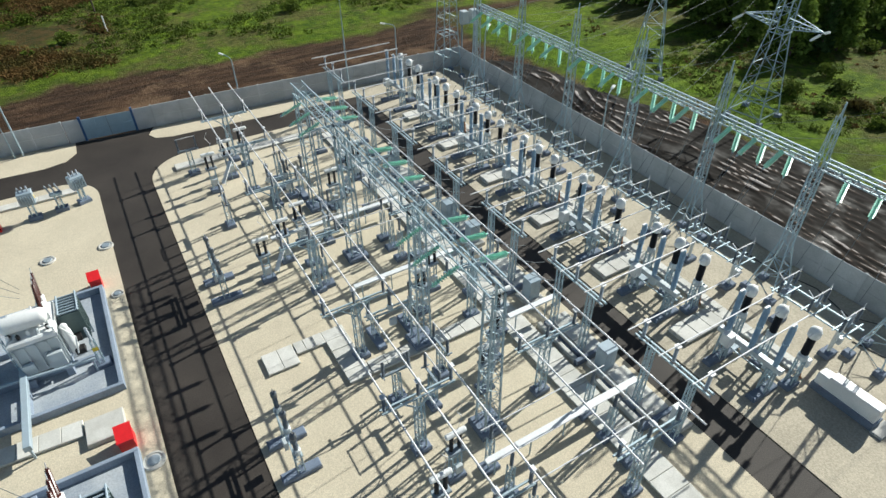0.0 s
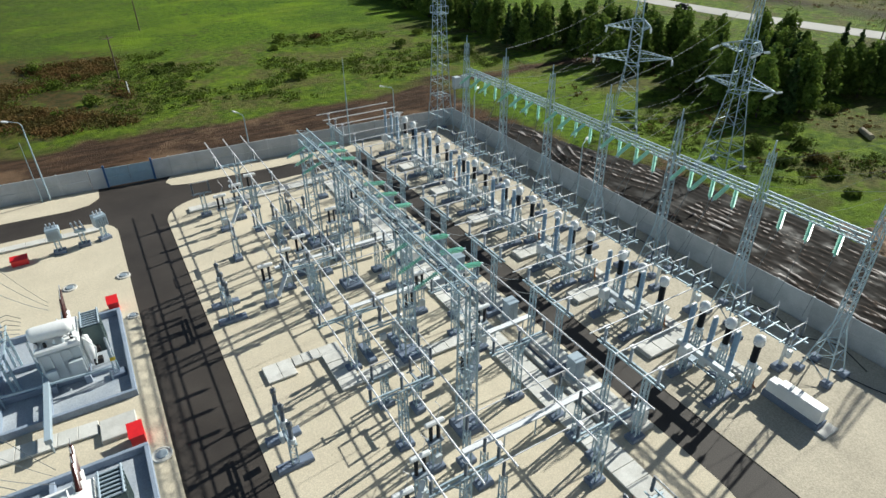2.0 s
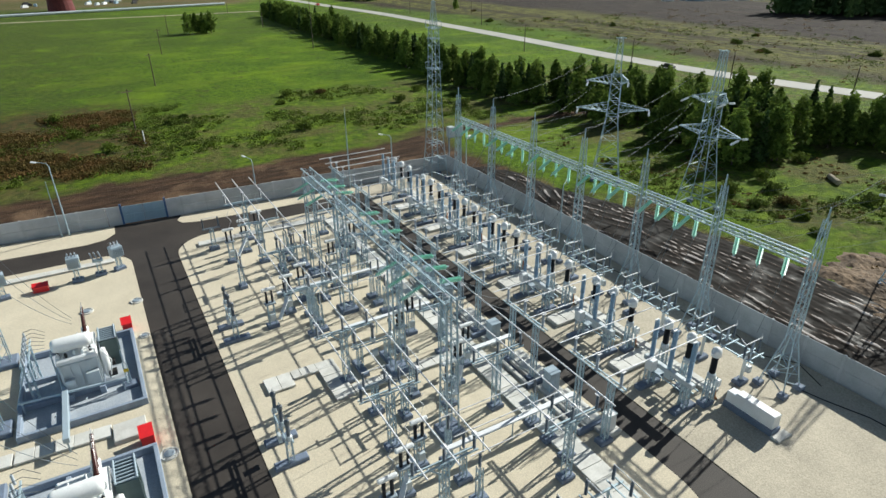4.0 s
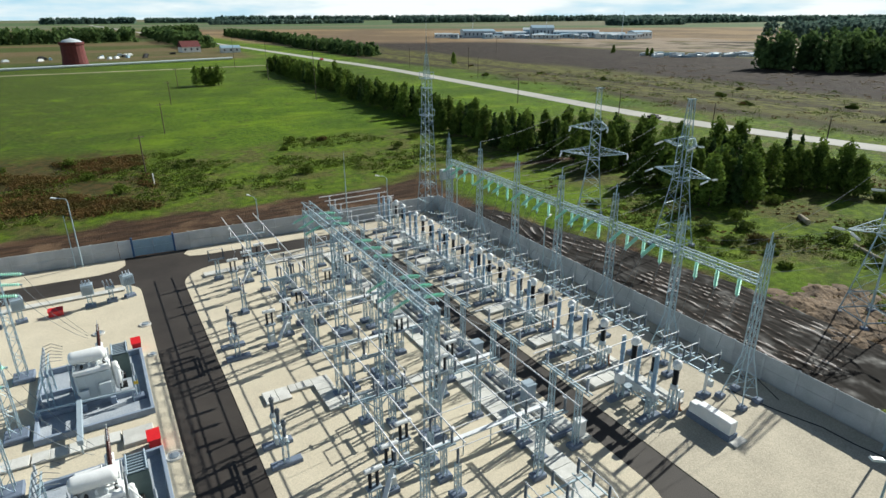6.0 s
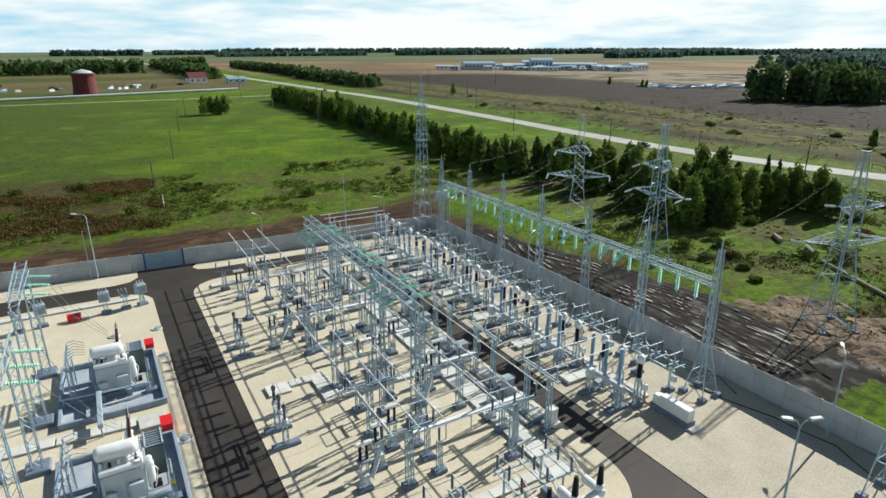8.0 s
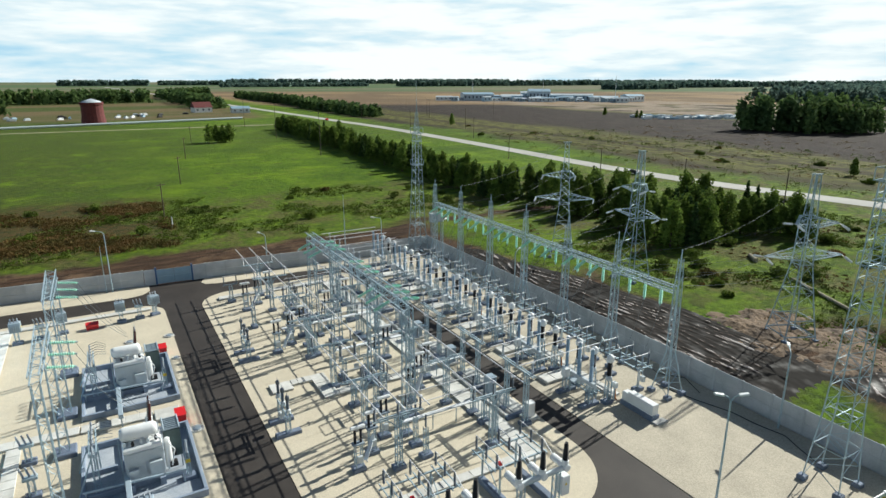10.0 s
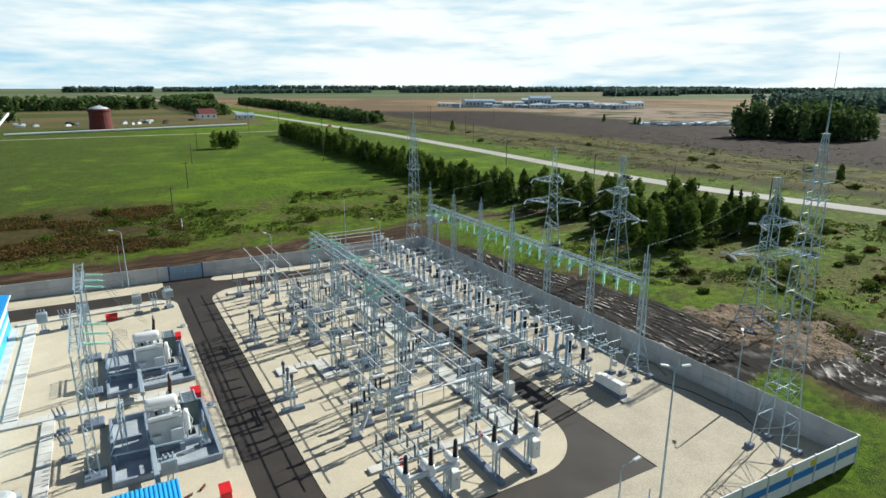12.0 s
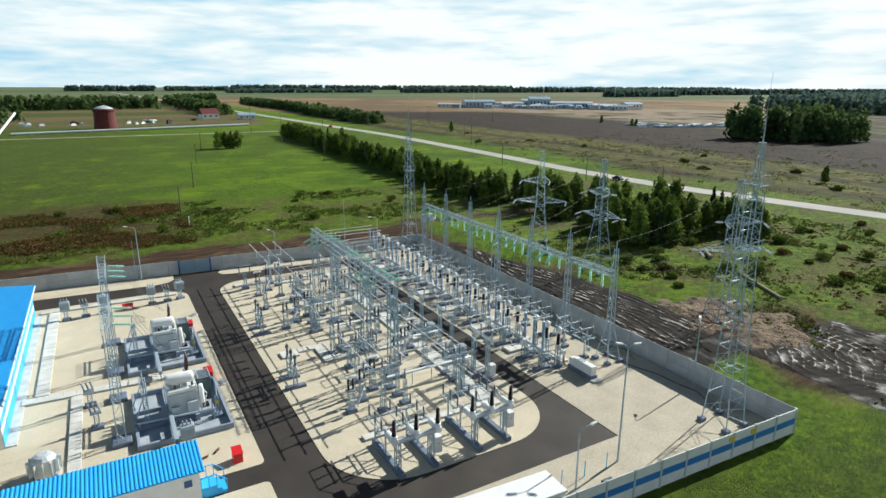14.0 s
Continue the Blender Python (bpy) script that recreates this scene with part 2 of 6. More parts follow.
    def lattice(self, a, b, wa, wb, panels, leg=0.09, brace=0.05, side=None):
        """Square lattice boom from a to b, four legs braced zigzag on each face; wa, wb: widths (pairs for unequal sides)."""
        a, b = Vector(a), Vector(b)
        d = (b - a).normalized()
        s = Vector(side) if side else (Vector((1, 0, 0)) if abs(d.x) < 0.9 else Vector((0, 1, 0)))
        s = (s - d * s.dot(d)).normalized()
        u = d.cross(s)
        wa = wa if isinstance(wa, tuple) else (wa, wa)
        wb = wb if isinstance(wb, tuple) else (wb, wb)

        def corner(t, k):
            c = a.lerp(b, t)
            x, y = [(wa[j] * (1 - t) + wb[j] * t) / 2 for j in (0, 1)]
            i, j = ((-1, -1), (1, -1), (1, 1), (-1, 1))[k % 4]
            return c + s * x * i + u * y * j
        for k in range(4):
            self.bar(corner(0, k), corner(1, k), leg)
            for i in range(panels):
                t0, t1 = i / panels, (i + 1) / panels
                if i % 2:
                    self.bar(corner(t0, k), corner(t1, k + 1), brace, 3)
                else:
                    self.bar(corner(t0, k + 1), corner(t1, k), brace, 3)
                if i and i % 2 == 0:
                    self.bar(corner(t0, k), corner(t0, k + 1), brace, 3)
        return self

    def mesh(self, name, mat, smooth=False):
        me = bpy.data.meshes.new(name)
        me.from_pydata(self.v, [], self.f)
        me.materials.append(mat)
        if smooth:
            me.polygons.foreach_set("use_smooth", [True] * len(me.polygons))
        me.update()
        return me


def thing(name, at, label, category, group="", kind="", turn=0.0):
    ob = new(name)
    ob.empty_display_size = 0.2
    ob.matrix_world = pose(*at, 0, 0, turn)
    return tagged(ob, label, category, group, kind)


def part(name, shape, mat, parent, label="", smooth=False, m=None):
    me = shape.mesh(name, mat, smooth) if isinstance(shape, Shape) else shape
    ob = new(name, me)
    ob.parent = parent
    if m is not None:
        ob.matrix_basis = m
    if label:
        ob["label"] = label
    return ob


def solid(name, shape, mat, label, category, group="", kind="", smooth=False, m=None):
    me = shape.mesh(name, mat, smooth) if isinstance(shape, Shape) else shape
    ob = new(name, me)
    if m is not None:
        ob.matrix_world = m
    return tagged(ob, label, category, group, kind)


def at(x, y, z=0, turn=0):
    return pose(x, y, z, 0, 0, turn)


# ---- ground: one sheet to the horizon, its zones by place ----
def ground_material():
    m = bpy.data.materials.new("meadow_and_fields")
    m.use_nodes = True
    n, l = m.node_tree.nodes, m.node_tree.links
    b = n["Principled BSDF"]
    b.inputs["Roughness"].default_value = 0.95
    b.inputs["Specular IOR Level"].default_value = 0.15
    geo = n.new("ShaderNodeNewGeometry")
    xyz = n.new("ShaderNodeSeparateXYZ")

    def noise_tex(scale, detail=6, rough=0.6, stretch=None):
        t = n.new("ShaderNodeTexNoise")
        t.inputs["Scale"].default_value, t.inputs["Detail"].default_value, t.inputs["Roughness"].default_value = scale, detail, rough
        if stretch:
            mp = n.new("ShaderNodeMapping")
            mp.inputs["Scale"].default_value = stretch[:3]
            mp.inputs["Rotation"].default_value = (0, 0, stretch[3] if len(stretch) > 3 else 0)
            l.new(geo.outputs["Position"], mp.inputs["Vector"])
            l.new(mp.outputs[0], t.inputs["Vector"])
        else:
            l.new(geo.outputs["Position"], t.inputs["Vector"])
        return t.outputs["Fac"]

    def calc(op, a, b_=0.0, c=None):
        t = n.new("ShaderNodeMath")
        t.operation = op
        for k, v in enumerate((a, b_) if c is None else (a, b_, c)):
            if isinstance(v, (int, float)):
                t.inputs[k].default_value = v
            else:
                l.new(v, t.inputs[k])
        return t.outputs[0]

    def step(v, lo, hi):
        t = n.new("ShaderNodeMapRange")
        t.interpolation_type = "SMOOTHSTEP"
        l.new(v, t.inputs["Value"])
        t.inputs["From Min"].default_value, t.inputs["From Max"].default_value = lo, hi
        return t.outputs[0]

    def blend(f, a, b_):
        t = n.new("ShaderNodeMix")
        t.data_type = "RGBA"
        l.new(f, t.inputs["Factor"])
        for k, v in (("A", a), ("B", b_)):
            if isinstance(v, tuple):
                t.inputs[k].default_value = (*v, 1)
            else:
                l.new(v, t.inputs[k])
        return t.outputs["Result"]

    l.new(geo.outputs["Position"], xyz.inputs[0])
    wob = noise_tex(0.06, 5)
    wob2 = noise_tex(0.012, 4)
    shift = calc("MULTIPLY", calc("SUBTRACT", wob, 0.5), 17.0)
    shift2 = calc("MULTIPLY", calc("SUBTRACT", wob2, 0.5), 60.0)
    x = calc("ADD", xyz.outputs["X"], shift)
    y = calc("ADD", xyz.outputs["Y"], shift)
    xf = calc("ADD", xyz.outputs["X"], shift2)
    yf = calc("ADD", xyz.outputs["Y"], shift2)

    def inside(v, lo, hi, soft):
        return calc("MULTIPLY", step(v, lo - soft, lo + soft), calc("SUBTRACT", 1.0, step(v, hi - soft, hi + soft)))

    # meadow
    grass = blend(step(noise_tex(0.9, 8, 0.7), 0.38, 0.62), (0.038, 0.080, 0.003), (0.110, 0.192, 0.004))
    grass = blend(calc("MULTIPLY", step(noise_tex(0.05, 6), 0.48, 0.66), 0.8), grass, (0.160, 0.250, 0.005))
    grass = blend(calc("MULTIPLY", step(noise_tex(0.13, 8, 0.7), 0.55, 0.66), 0.7), grass, (0.058, 0.058, 0.016))
    grass = blend(calc("MULTIPLY", step(noise_tex(0.022, 5, 0.6), 0.50, 0.62), 0.6), grass, (0.040, 0.082, 0.005))
    grass = blend(calc("MULTIPLY", step(noise_tex(0.035, 7, 0.7, (1.0, 2.2, 1, 0.4)), 0.54, 0.66), 0.7), grass, (0.140, 0.196, 0.009))
    rank = calc("MULTIPLY", calc("SUBTRACT", 1.0, step(xf, -40, 45)), step(noise_tex(0.11, 9, 0.75), 0.34, 0.52))
    grass = blend(calc("MULTIPLY", rank, 0.88), grass, blend(step(noise_tex(0.7, 7, 0.7), 0.4, 0.6), (0.030, 0.050, 0.008), (0.080, 0.105, 0.014)))
    late = calc("MULTIPLY", calc("MAXIMUM", inside(yf, 245, 420, 45), calc("SUBTRACT", 1.0, step(y, -14, -4))), step(noise_tex(0.04, 7, 0.7, (1.0, 2.0, 1, 0.3)), 0.36, 0.56))
    grass = blend(calc("MULTIPLY", late, 0.7), grass, blend(step(noise_tex(0.5, 8, 0.75), 0.4, 0.6), (0.034, 0.060, 0.007), (0.088, 0.120, 0.014)))
    # scrubby rough ground between fence and meadow, and right of the yard
    rough_f = calc("MAXIMUM", inside(y, 88, 140, 10), calc("MULTIPLY", step(x, 60, 75), calc("SUBTRACT", 1.0, step(y, 90, 110))))
    rough_c = blend(step(noise_tex(0.5, 9, 0.75), 0.42, 0.6), (0.042, 0.080, 0.005), (0.146, 0.212, 0.012))
    rough_c = blend(calc("MULTIPLY", step(noise_tex(0.22, 8, 0.75), 0.52, 0.62), 0.6), rough_c, (0.060, 0.062, 0.020))
    rough_c = blend(calc("MULTIPLY", step(noise_tex(0.09, 7, 0.7), 0.46, 0.57), 0.85), rough_c, blend(step(noise_tex(1.1, 6, 0.7), 0.42, 0.58), (0.058, 0.046, 0.020), (0.150, 0.120, 0.046)))
    col = blend(calc("MULTIPLY", rough_f, 0.8), grass, rough_c)
    # brown heath left of the fence
    heath = calc("MULTIPLY", inside(y, 97, 152, 8), calc("SUBTRACT", 1.0, step(x, -4, 10)))
    col = blend(calc("MULTIPLY", heath, step(noise_tex(0.16, 8, 0.7), 0.33, 0.50)), col, blend(step(noise_tex(0.6, 8, 0.75), 0.4, 0.6), (0.034, 0.040, 0.010), (0.092, 0.060, 0.020)))
    # bare soil along the outer side of the fence
    soil_f = calc("MAXIMUM", calc("MULTIPLY", inside(y, 60, 89, 1.5), calc("SUBTRACT", 1.0, step(x, 48, 57))), calc("MULTIPLY", inside(x, 40, 60, 2.5), inside(y, 3, 46, 5)))
    soil_f = calc("MAXIMUM", soil_f, calc("MULTIPLY", inside(x, 40, 53, 2.0), inside(y, 40, 88, 4)))
    soil_f = calc("MAXIMUM", soil_f, calc("MULTIPLY", inside(x, 55, 76, 3.0), inside(y, -13, 12, 4)))
    soil_f = calc("MAXIMUM", soil_f, calc("MULTIPLY", inside(y, 87, 92, 2), inside(x, 45, 100, 8)))
    soil = blend(step(noise_tex(0.5, 8, 0.7, (0.25, 1.6, 1, 0.15)), 0.38, 0.62), (0.034, 0.020, 0.012), (0.092, 0.053, 0.030))
    soil = blend(calc("MULTIPLY", step(noise_tex(0.10, 5), 0.52, 0.66), 0.8), soil, (0.185, 0.118, 0.070))
    col = blend(soil_f, col, soil)
    # fields beyond the highway
    beyond = step(xf, 172, 190)
    ym = calc("SUBTRACT", yf, calc("MULTIPLY", xf, 0.1))
    fields = blend(step(noise_tex(0.02, 7, 0.65, (1.7, 0.22, 1, 0.05)), 0.46, 0.58), (0.028, 0.019, 0.014), (0.100, 0.100, 0.024))
    xs = calc("ADD", xyz.outputs["X"], shift)
    olive = blend(step(noise_tex(0.16, 9, 0.75, (1.6, 0.7, 1, 0.05)), 0.42, 0.58), (0.042, 0.042, 0.013), (0.160, 0.158, 0.034))
    fields = blend(calc("MULTIPLY", inside(xs, 196, 252, 6), 0.8), fields, olive)
    fields = blend(calc("MULTIPLY", calc("MAXIMUM", inside(xs, 166, 190, 4), inside(xs, 216, 224, 2)), 0.8), fields, (0.042, 0.031, 0.017))
    fields = blend(calc("MULTIPLY", inside(xf, 258, 420, 14), step(yf, 60, 110)), fields, blend(step(noise_tex(0.10, 8, 0.75, (2.0, 0.35, 1, 0.05)), 0.42, 0.60), (0.022, 0.015, 0.014), (0.048, 0.034, 0.027)))
    fields = blend(calc("MULTIPLY", step(noise_tex(0.3, 8, 0.75), 0.48, 0.60), 0.5), fields, (0.042, 0.040, 0.017))
    col = blend(beyond, col, fields)
    far_tan = calc("MULTIPLY", step(calc("ADD", calc("MULTIPLY", xf, 0.55), yf), 780, 860), step(xf, 150, 190))
    col = blend(far_tan, col, blend(step(noise_tex(0.004, 4), 0.42, 0.58), (0.25, 0.172, 0.088), (0.15, 0.104, 0.060)))
    works = calc("MULTIPLY", inside(xf, 440, 700, 30), inside(yf, 300, 760, 30))
    col = blend(calc("MULTIPLY", works, step(noise_tex(0.02, 5, 0.6), 0.40, 0.55)), col, (0.26, 0.205, 0.15))
    # far land to the left: stubble; past about 1500 m paler, duller green and tan
    left_far = calc("MULTIPLY", step(yf, 455, 500), calc("SUBTRACT", 1.0, step(xf, 100, 130)))
    col = blend(left_far, col, blend(step(noise_tex(0.006, 5, 0.6, (0.3, 1.0, 1)), 0.43, 0.57), (0.066, 0.086, 0.020), (0.140, 0.105, 0.050)))
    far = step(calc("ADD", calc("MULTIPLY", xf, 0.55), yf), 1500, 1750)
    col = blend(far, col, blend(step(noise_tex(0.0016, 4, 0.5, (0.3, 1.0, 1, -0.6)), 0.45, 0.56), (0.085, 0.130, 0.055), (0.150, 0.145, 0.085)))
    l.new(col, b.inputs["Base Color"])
    bp = n.new("ShaderNodeBump")
    bp.inputs["Strength"].default_value, bp.inputs["Distance"].default_value = 1.0, 0.5
    l.new(noise_tex(0.9, 10, 0.8), bp.inputs["Height"])
    l.new(bp.outputs[0], b.inputs["Normal"])
    return m


g = Shape()
ticks = [-4200, -2500, -1200, -600, -300, -150, -80, 0, 80, 150, 300, 600, 1200, 2500, 4200]
for i in range(len(ticks)):
    for j in range(len(ticks)):
        g.v.append((ticks[i] * 1.1, ticks[j] * 1.1, -0.16))
k = len(ticks)
g.f = [(i * k + j, (i + 1) * k + j, (i + 1) * k + j + 1, i * k + j + 1) for i in range(k - 1) for j in range(k - 1)]
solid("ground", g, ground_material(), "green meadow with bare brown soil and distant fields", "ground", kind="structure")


def rounded(x0, y0, x1, y1, r, n=8):
    """Outline with its own radius at each corner: SW, SE, NE, NW."""
    pts = []
    for (cx, cy, a0), rr in zip(((x0, y0, 180), (x1, y0, 270), (x1, y1, 0), (x0, y1, 90)), r):
        sx, sy = (1 if cx == x0 else -1), (1 if cy == y0 else -1)
        for k in range(n + 1):
            a = radians(a0 + 90 * k / n)
            pts.append((cx + sx * rr + rr * math.cos(a), cy + sy * rr + rr * math.sin(a)))
            if rr == 0:
                break
    return pts


def plate(pts, z0, z1):
    """Slab over an outline."""
    n = len(pts)
    return Shape().add([(x, y, z0) for x, y in pts] + [(x, y, z1) for x, y in pts],
                       [tuple(range(n, 2 * n))] + [(k, (k + 1) % n, n + (k + 1) % n, n + k) for k in range(n)])


# yard surfaces: asphalt under everything, crushed-stone islands a step higher
solid("road", plate([(-34, -9.2), (42.95, -11.95), (42.95, 68.7), (-34, 73.5)], -0.16, 0.0), ASPHALT, "fresh dark asphalt yard road", "road", kind="structure")
ISL = dict(label="cream crushed-stone yard surface", category="gravel", kind="structure")
solid("ground_yard", plate(rounded(0.95, -0.1, 24.2, 63.0, (7.2, 6.6, 0.6, 4.6), 12), -0.05, 0.05), GRAVEL, **ISL)
solid("ground_yard", plate([(27.3, -11.4), (42.92, -11.9), (42.92, 68.65), (27.3, 69.65)], -0.05, 0.05), GRAVEL_GREY, **ISL)
solid("ground_yard", plate([(6.5, -10.6), (27.3, -11.35), (27.3, -4.1), (6.5, -4.1)], -0.05, 0.046), GRAVEL_GREY, **ISL)
solid("ground_yard", plate([(3.2, 71.1), (2.4, 69.4), (2.9, 68.2), (4.6, 67.6), (27.3, 66.4), (27.3, 69.6)], -0.05, 0.046), GRAVEL, **ISL)
solid("ground_yard", plate(rounded(-33.9, 8.3, -3.9, 62.6, (0, 0.6, 3.6, 0)), -0.05, 0.05), GRAVEL, **ISL)
solid("ground_yard", plate([(-33.9, 68.6), (-8.2, 67.0), (-6.2, 67.5), (-5.0, 69.0), (-4.9, 71.6), (-33.9, 73.4)], -0.05, 0.05), GRAVEL, **ISL)
solid("ground_yard", plate(rounded(-33.9, -9.1, -4.2, 5.6, (0, 0, 0.5, 0)), -0.05, 0.05), GRAVEL, **ISL)

# perimeter fence: precast panels between posts on a plinth
PANEL_L, FENCE_H = 3.05, 2.55


def fence_run(name, x0, y0, x1, y1, label, gaps=(), outside=0):
    """Fence of panels; outside: side (+1/-1 of the run's left) that carries the painted sheet with a blue band."""
    d = Vector((x1 - x0, y1 - y0, 0))
    length = d.length
    turn = math.degrees(math.atan2(d.y, d.x))
    f = thing(name, (x0, y0, 0), label, "fence", kind="structure", turn=turn)
    count = round(length / PANEL_L)
    w = length / count
    pan = Shape().box(0.09, -0.06, -0.1, w - 0.09, 0.06, FENCE_H / 2 - 0.012, 0.02).box(0.09, -0.055, FENCE_H / 2 + 0.012, w - 0.09, 0.055, FENCE_H, 0.03).mesh("panel", FENCE_C if not outside else WHITE)
    post = Shape().box(-0.10, -0.11, -0.15, 0.10, 0.11, FENCE_H + 0.06, 0.03).mesh("post", FENCE_C if not outside else GREYPAINT)
    band = Shape().box(0.1, 0.064, 0.95, w - 0.1, 0.075, 1.62).mesh("band", BLUEBAND) if outside else None
    for k in range(count + 1):
        u = k * w
        if any(a + 0.2 < u < b - 0.2 for a, b in gaps):
            continue
        part("post", post, None, f, m=pose(u, 0, 0))
        if k < count and not any(a - 0.2 < u + w / 2 < b + 0.2 for a, b in gaps):
            p = part("panel", pan, None, f, m=pose(u, 0, 0))
            if band:
                part("band", band, None, p, "bright blue painted band", m=pose(w if outside < 0 else 0, 0, 0, 0, 0, 180 if outside < 0 else 0))
    return f


fence_run("wall_east", 43.1, -11.9, 43.1, 68.7, "grey precast concrete panel fence along the yard")
fence_run("wall_north", 43.0, 68.8, -35.9, 73.85, "grey precast concrete panel fence with a gateway", gaps=((41.0, 47.5),))
fence_run("wall_south", -33.0, -9.2, 43.0, -12.05, "white sheet fence with a blue band outside", outside=-1)

for x in (33.6, 36.6):
    sign = thing("warning_sign", (x, -9.2 - 0.0375 * (x + 33.0), 1.75), "small yellow warning plate on the painted fence", "sign", "fence warning signs", turn=-2.15)
    part("plate", Shape().box(-0.35, -0.115, 0.0, 0.35, -0.06, 0.5), YELLOW, sign)
gate = thing("gate", (-1.1, 71.63, 0), "closed blue-grey sheet metal double gate", "gate", kind="structure", turn=-3.66)
for sx in (-1, 1):
    leaf = part("gate_leaf", Shape().box(-1.22, -0.03, 0.1, 1.22, 0.03, 2.35), BLUEGATE, gate, m=pose(sx * 1.27, 0, 0))
    fr = Shape()
    for zz in (0.1, 1.2, 2.35):
        fr.bar((-1.22, -0.06, zz), (1.22, -0.06, zz), 0.07)
    for xx in (-1.22, 0, 1.22):
        fr.bar((xx, -0.06, 0.1), (xx, -0.06, 2.35), 0.07)
    part("gate_frame", fr, BLUEGATE, leaf)
for sx in (-2.62, 2.62):
    part("gate_post", Shape().box(-0.12, -0.12, -0.1, 0.12, 0.12, 2.75, 0.02), GATEPOST, gate, "dark blue gate post", m=pose(sx, 0, 0))
for a, b in ((-4.3, -2.75), (2.75, 4.7)):
    part("infill_panel", Shape().box(a, -0.05, -0.1, b, 0.05, 2.5, 0.03), FENCE_C, gate, "grey concrete infill")


# ---- line gantry: seven lattice columns, six beams, beside the long fence ----
GX, GY0, PITCH, GTOP, GBEAM = 38.5, 8.8, 8.15, 15.4, 11.2
gantry = thing("line_gantry", (GX, GY0, 0), "galvanised lattice line gantry on spread feet", "gantry")
col = Shape().lattice((0, 0, 0.35), (0, 0, 4.6), 2.1, 0.64, 4, 0.08, 0.06).lattice((0, 0, 4.6), (0, 0, 11.6), 0.64, 0.52, 12, 0.075, 0.05)
col.lattice((0, 0, 11.6), (0, 0, GTOP - 0.9), 0.5, 0.34, 6, 0.06, 0.04).bar((0, 0, GTOP - 1.0), (0, 0, GTOP), 0.16, 6, 0.10, True)
colm = col.mesh("column", STEEL)
footm = Shape().box(-0.32, -0.32, 0, 0.32, 0.32, 0.45, 0.06).mesh("footing", FOUND)
beam = Shape().lattice((0, 0.25, GBEAM), (0, PITCH - 0.25, GBEAM), 0.6, 0.6, 14, 0.09, 0.05)
beamm = beam.mesh("beam", STEEL)
for i in range(7):
    c = part("column", colm, None, gantry, m=pose(0, PITCH * i, 0))
    for sx in (-1.05, 1.05):
        for sy in (-1.05, 1.05):
            part("footing", footm, None, c, "blue-grey concrete footing", m=pose(sx, sy, 0))
    if i < 6:
        part("beam", beamm, None, gantry, m=pose(0, PITCH * i, 0))


def string_of_discs(length=1.75):
    s = Shape().sheds(0.19, 0.07, length, 11, 10, (0, 0, 0), (0, 0, -1))
    return s


def insulator_string(name="insulator_string", length=1.75):
    t = thing(name, (0, 0, 0), "green glass disc insulator string hanging from a beam", "insulator", "green insulator strings")
    part("string", string_of_discs(length), GLASS_GREEN, t, smooth=False)
    part("clamp", Shape().box(-0.05, -0.05, -length - 0.14, 0.05, 0.05, -length), STEEL, t)
    return t


first_string = insulator_string()
first_string.matrix_world = pose(GX + 0.1, GY0 + 2.0, GBEAM - 0.35)
for i in range(6):
    for k in range(3):
        y = GY0 + PITCH * i + 2.0 + 2.1 * k
        if i or k:
            copy_thing(first_string, pose(GX + 0.1, y, GBEAM - 0.35))
        if i:
            copy_thing(first_string, pose(GX - 0.3, y + 0.5, GBEAM - 0.25, 0, 62, 0))

# ---- inner portal and transformer portals ----


def portal(name, x, ys, label, wide=1.0, top=12.0):
    p = thing(name, (x, ys[0], 0), label, "portal")
    cm = Shape().lattice((0, 0, 0.4), (0, 0, top - 0.9), wide, wide * 0.75, 14 if wide > 0.9 else 11, 0.10 * wide, 0.05).mesh("column", STEEL)
    fm = Shape().box(-0.85, -0.85, 0, 0.85, 0.85, 0.5, 0.08).mesh("footing", FOUND)
    for y in ys:
        c = part("column", cm, None, p, m=pose(0, y - ys[0], 0))
        part("footing", fm, None, c, "blue-grey concrete footing")
    for a, b in zip(ys, ys[1:]):
        n = max(6, round((b - a) / 0.75))
        part("beam", Shape().lattice((0, a - ys[0] - 0.3, top - 0.45), (0, b - ys[0] + 0.3, top - 0.45), 0.9 * wide, 0.9, n, 0.085, 0.045), STEEL, p)
    return p


portal("bus_portal", 13.3, (17.8, 26.0, 37.2, 45.8), "galvanised lattice bus portal with green insulators", top=12.0)
for y in (20.0, 22.0, 24.0, 29.3, 31.5, 33.7, 39.5, 41.5, 43.5):
    copy_thing(first_string, pose(13.9, y, 11.3, 0, -82, 0))
    if y < 25 or y > 38:
        copy_thing(first_string, pose(12.7, y + 0.3, 11.2, 0, 68, 0))
portal("transformer_portal", -15.0, (18.0, 27.3), "galvanised lattice transformer portal", 0.72)
portal("transformer_portal", -15.0, (34.3, 43.8), "galvanised lattice transformer portal", 0.72)
for y0 in (19.9, 36.3):
    for k in range(3):
        copy_thing(first_string, pose(-14.4, y0 + 2.4 * k, 11.4, 0, -80, 0))

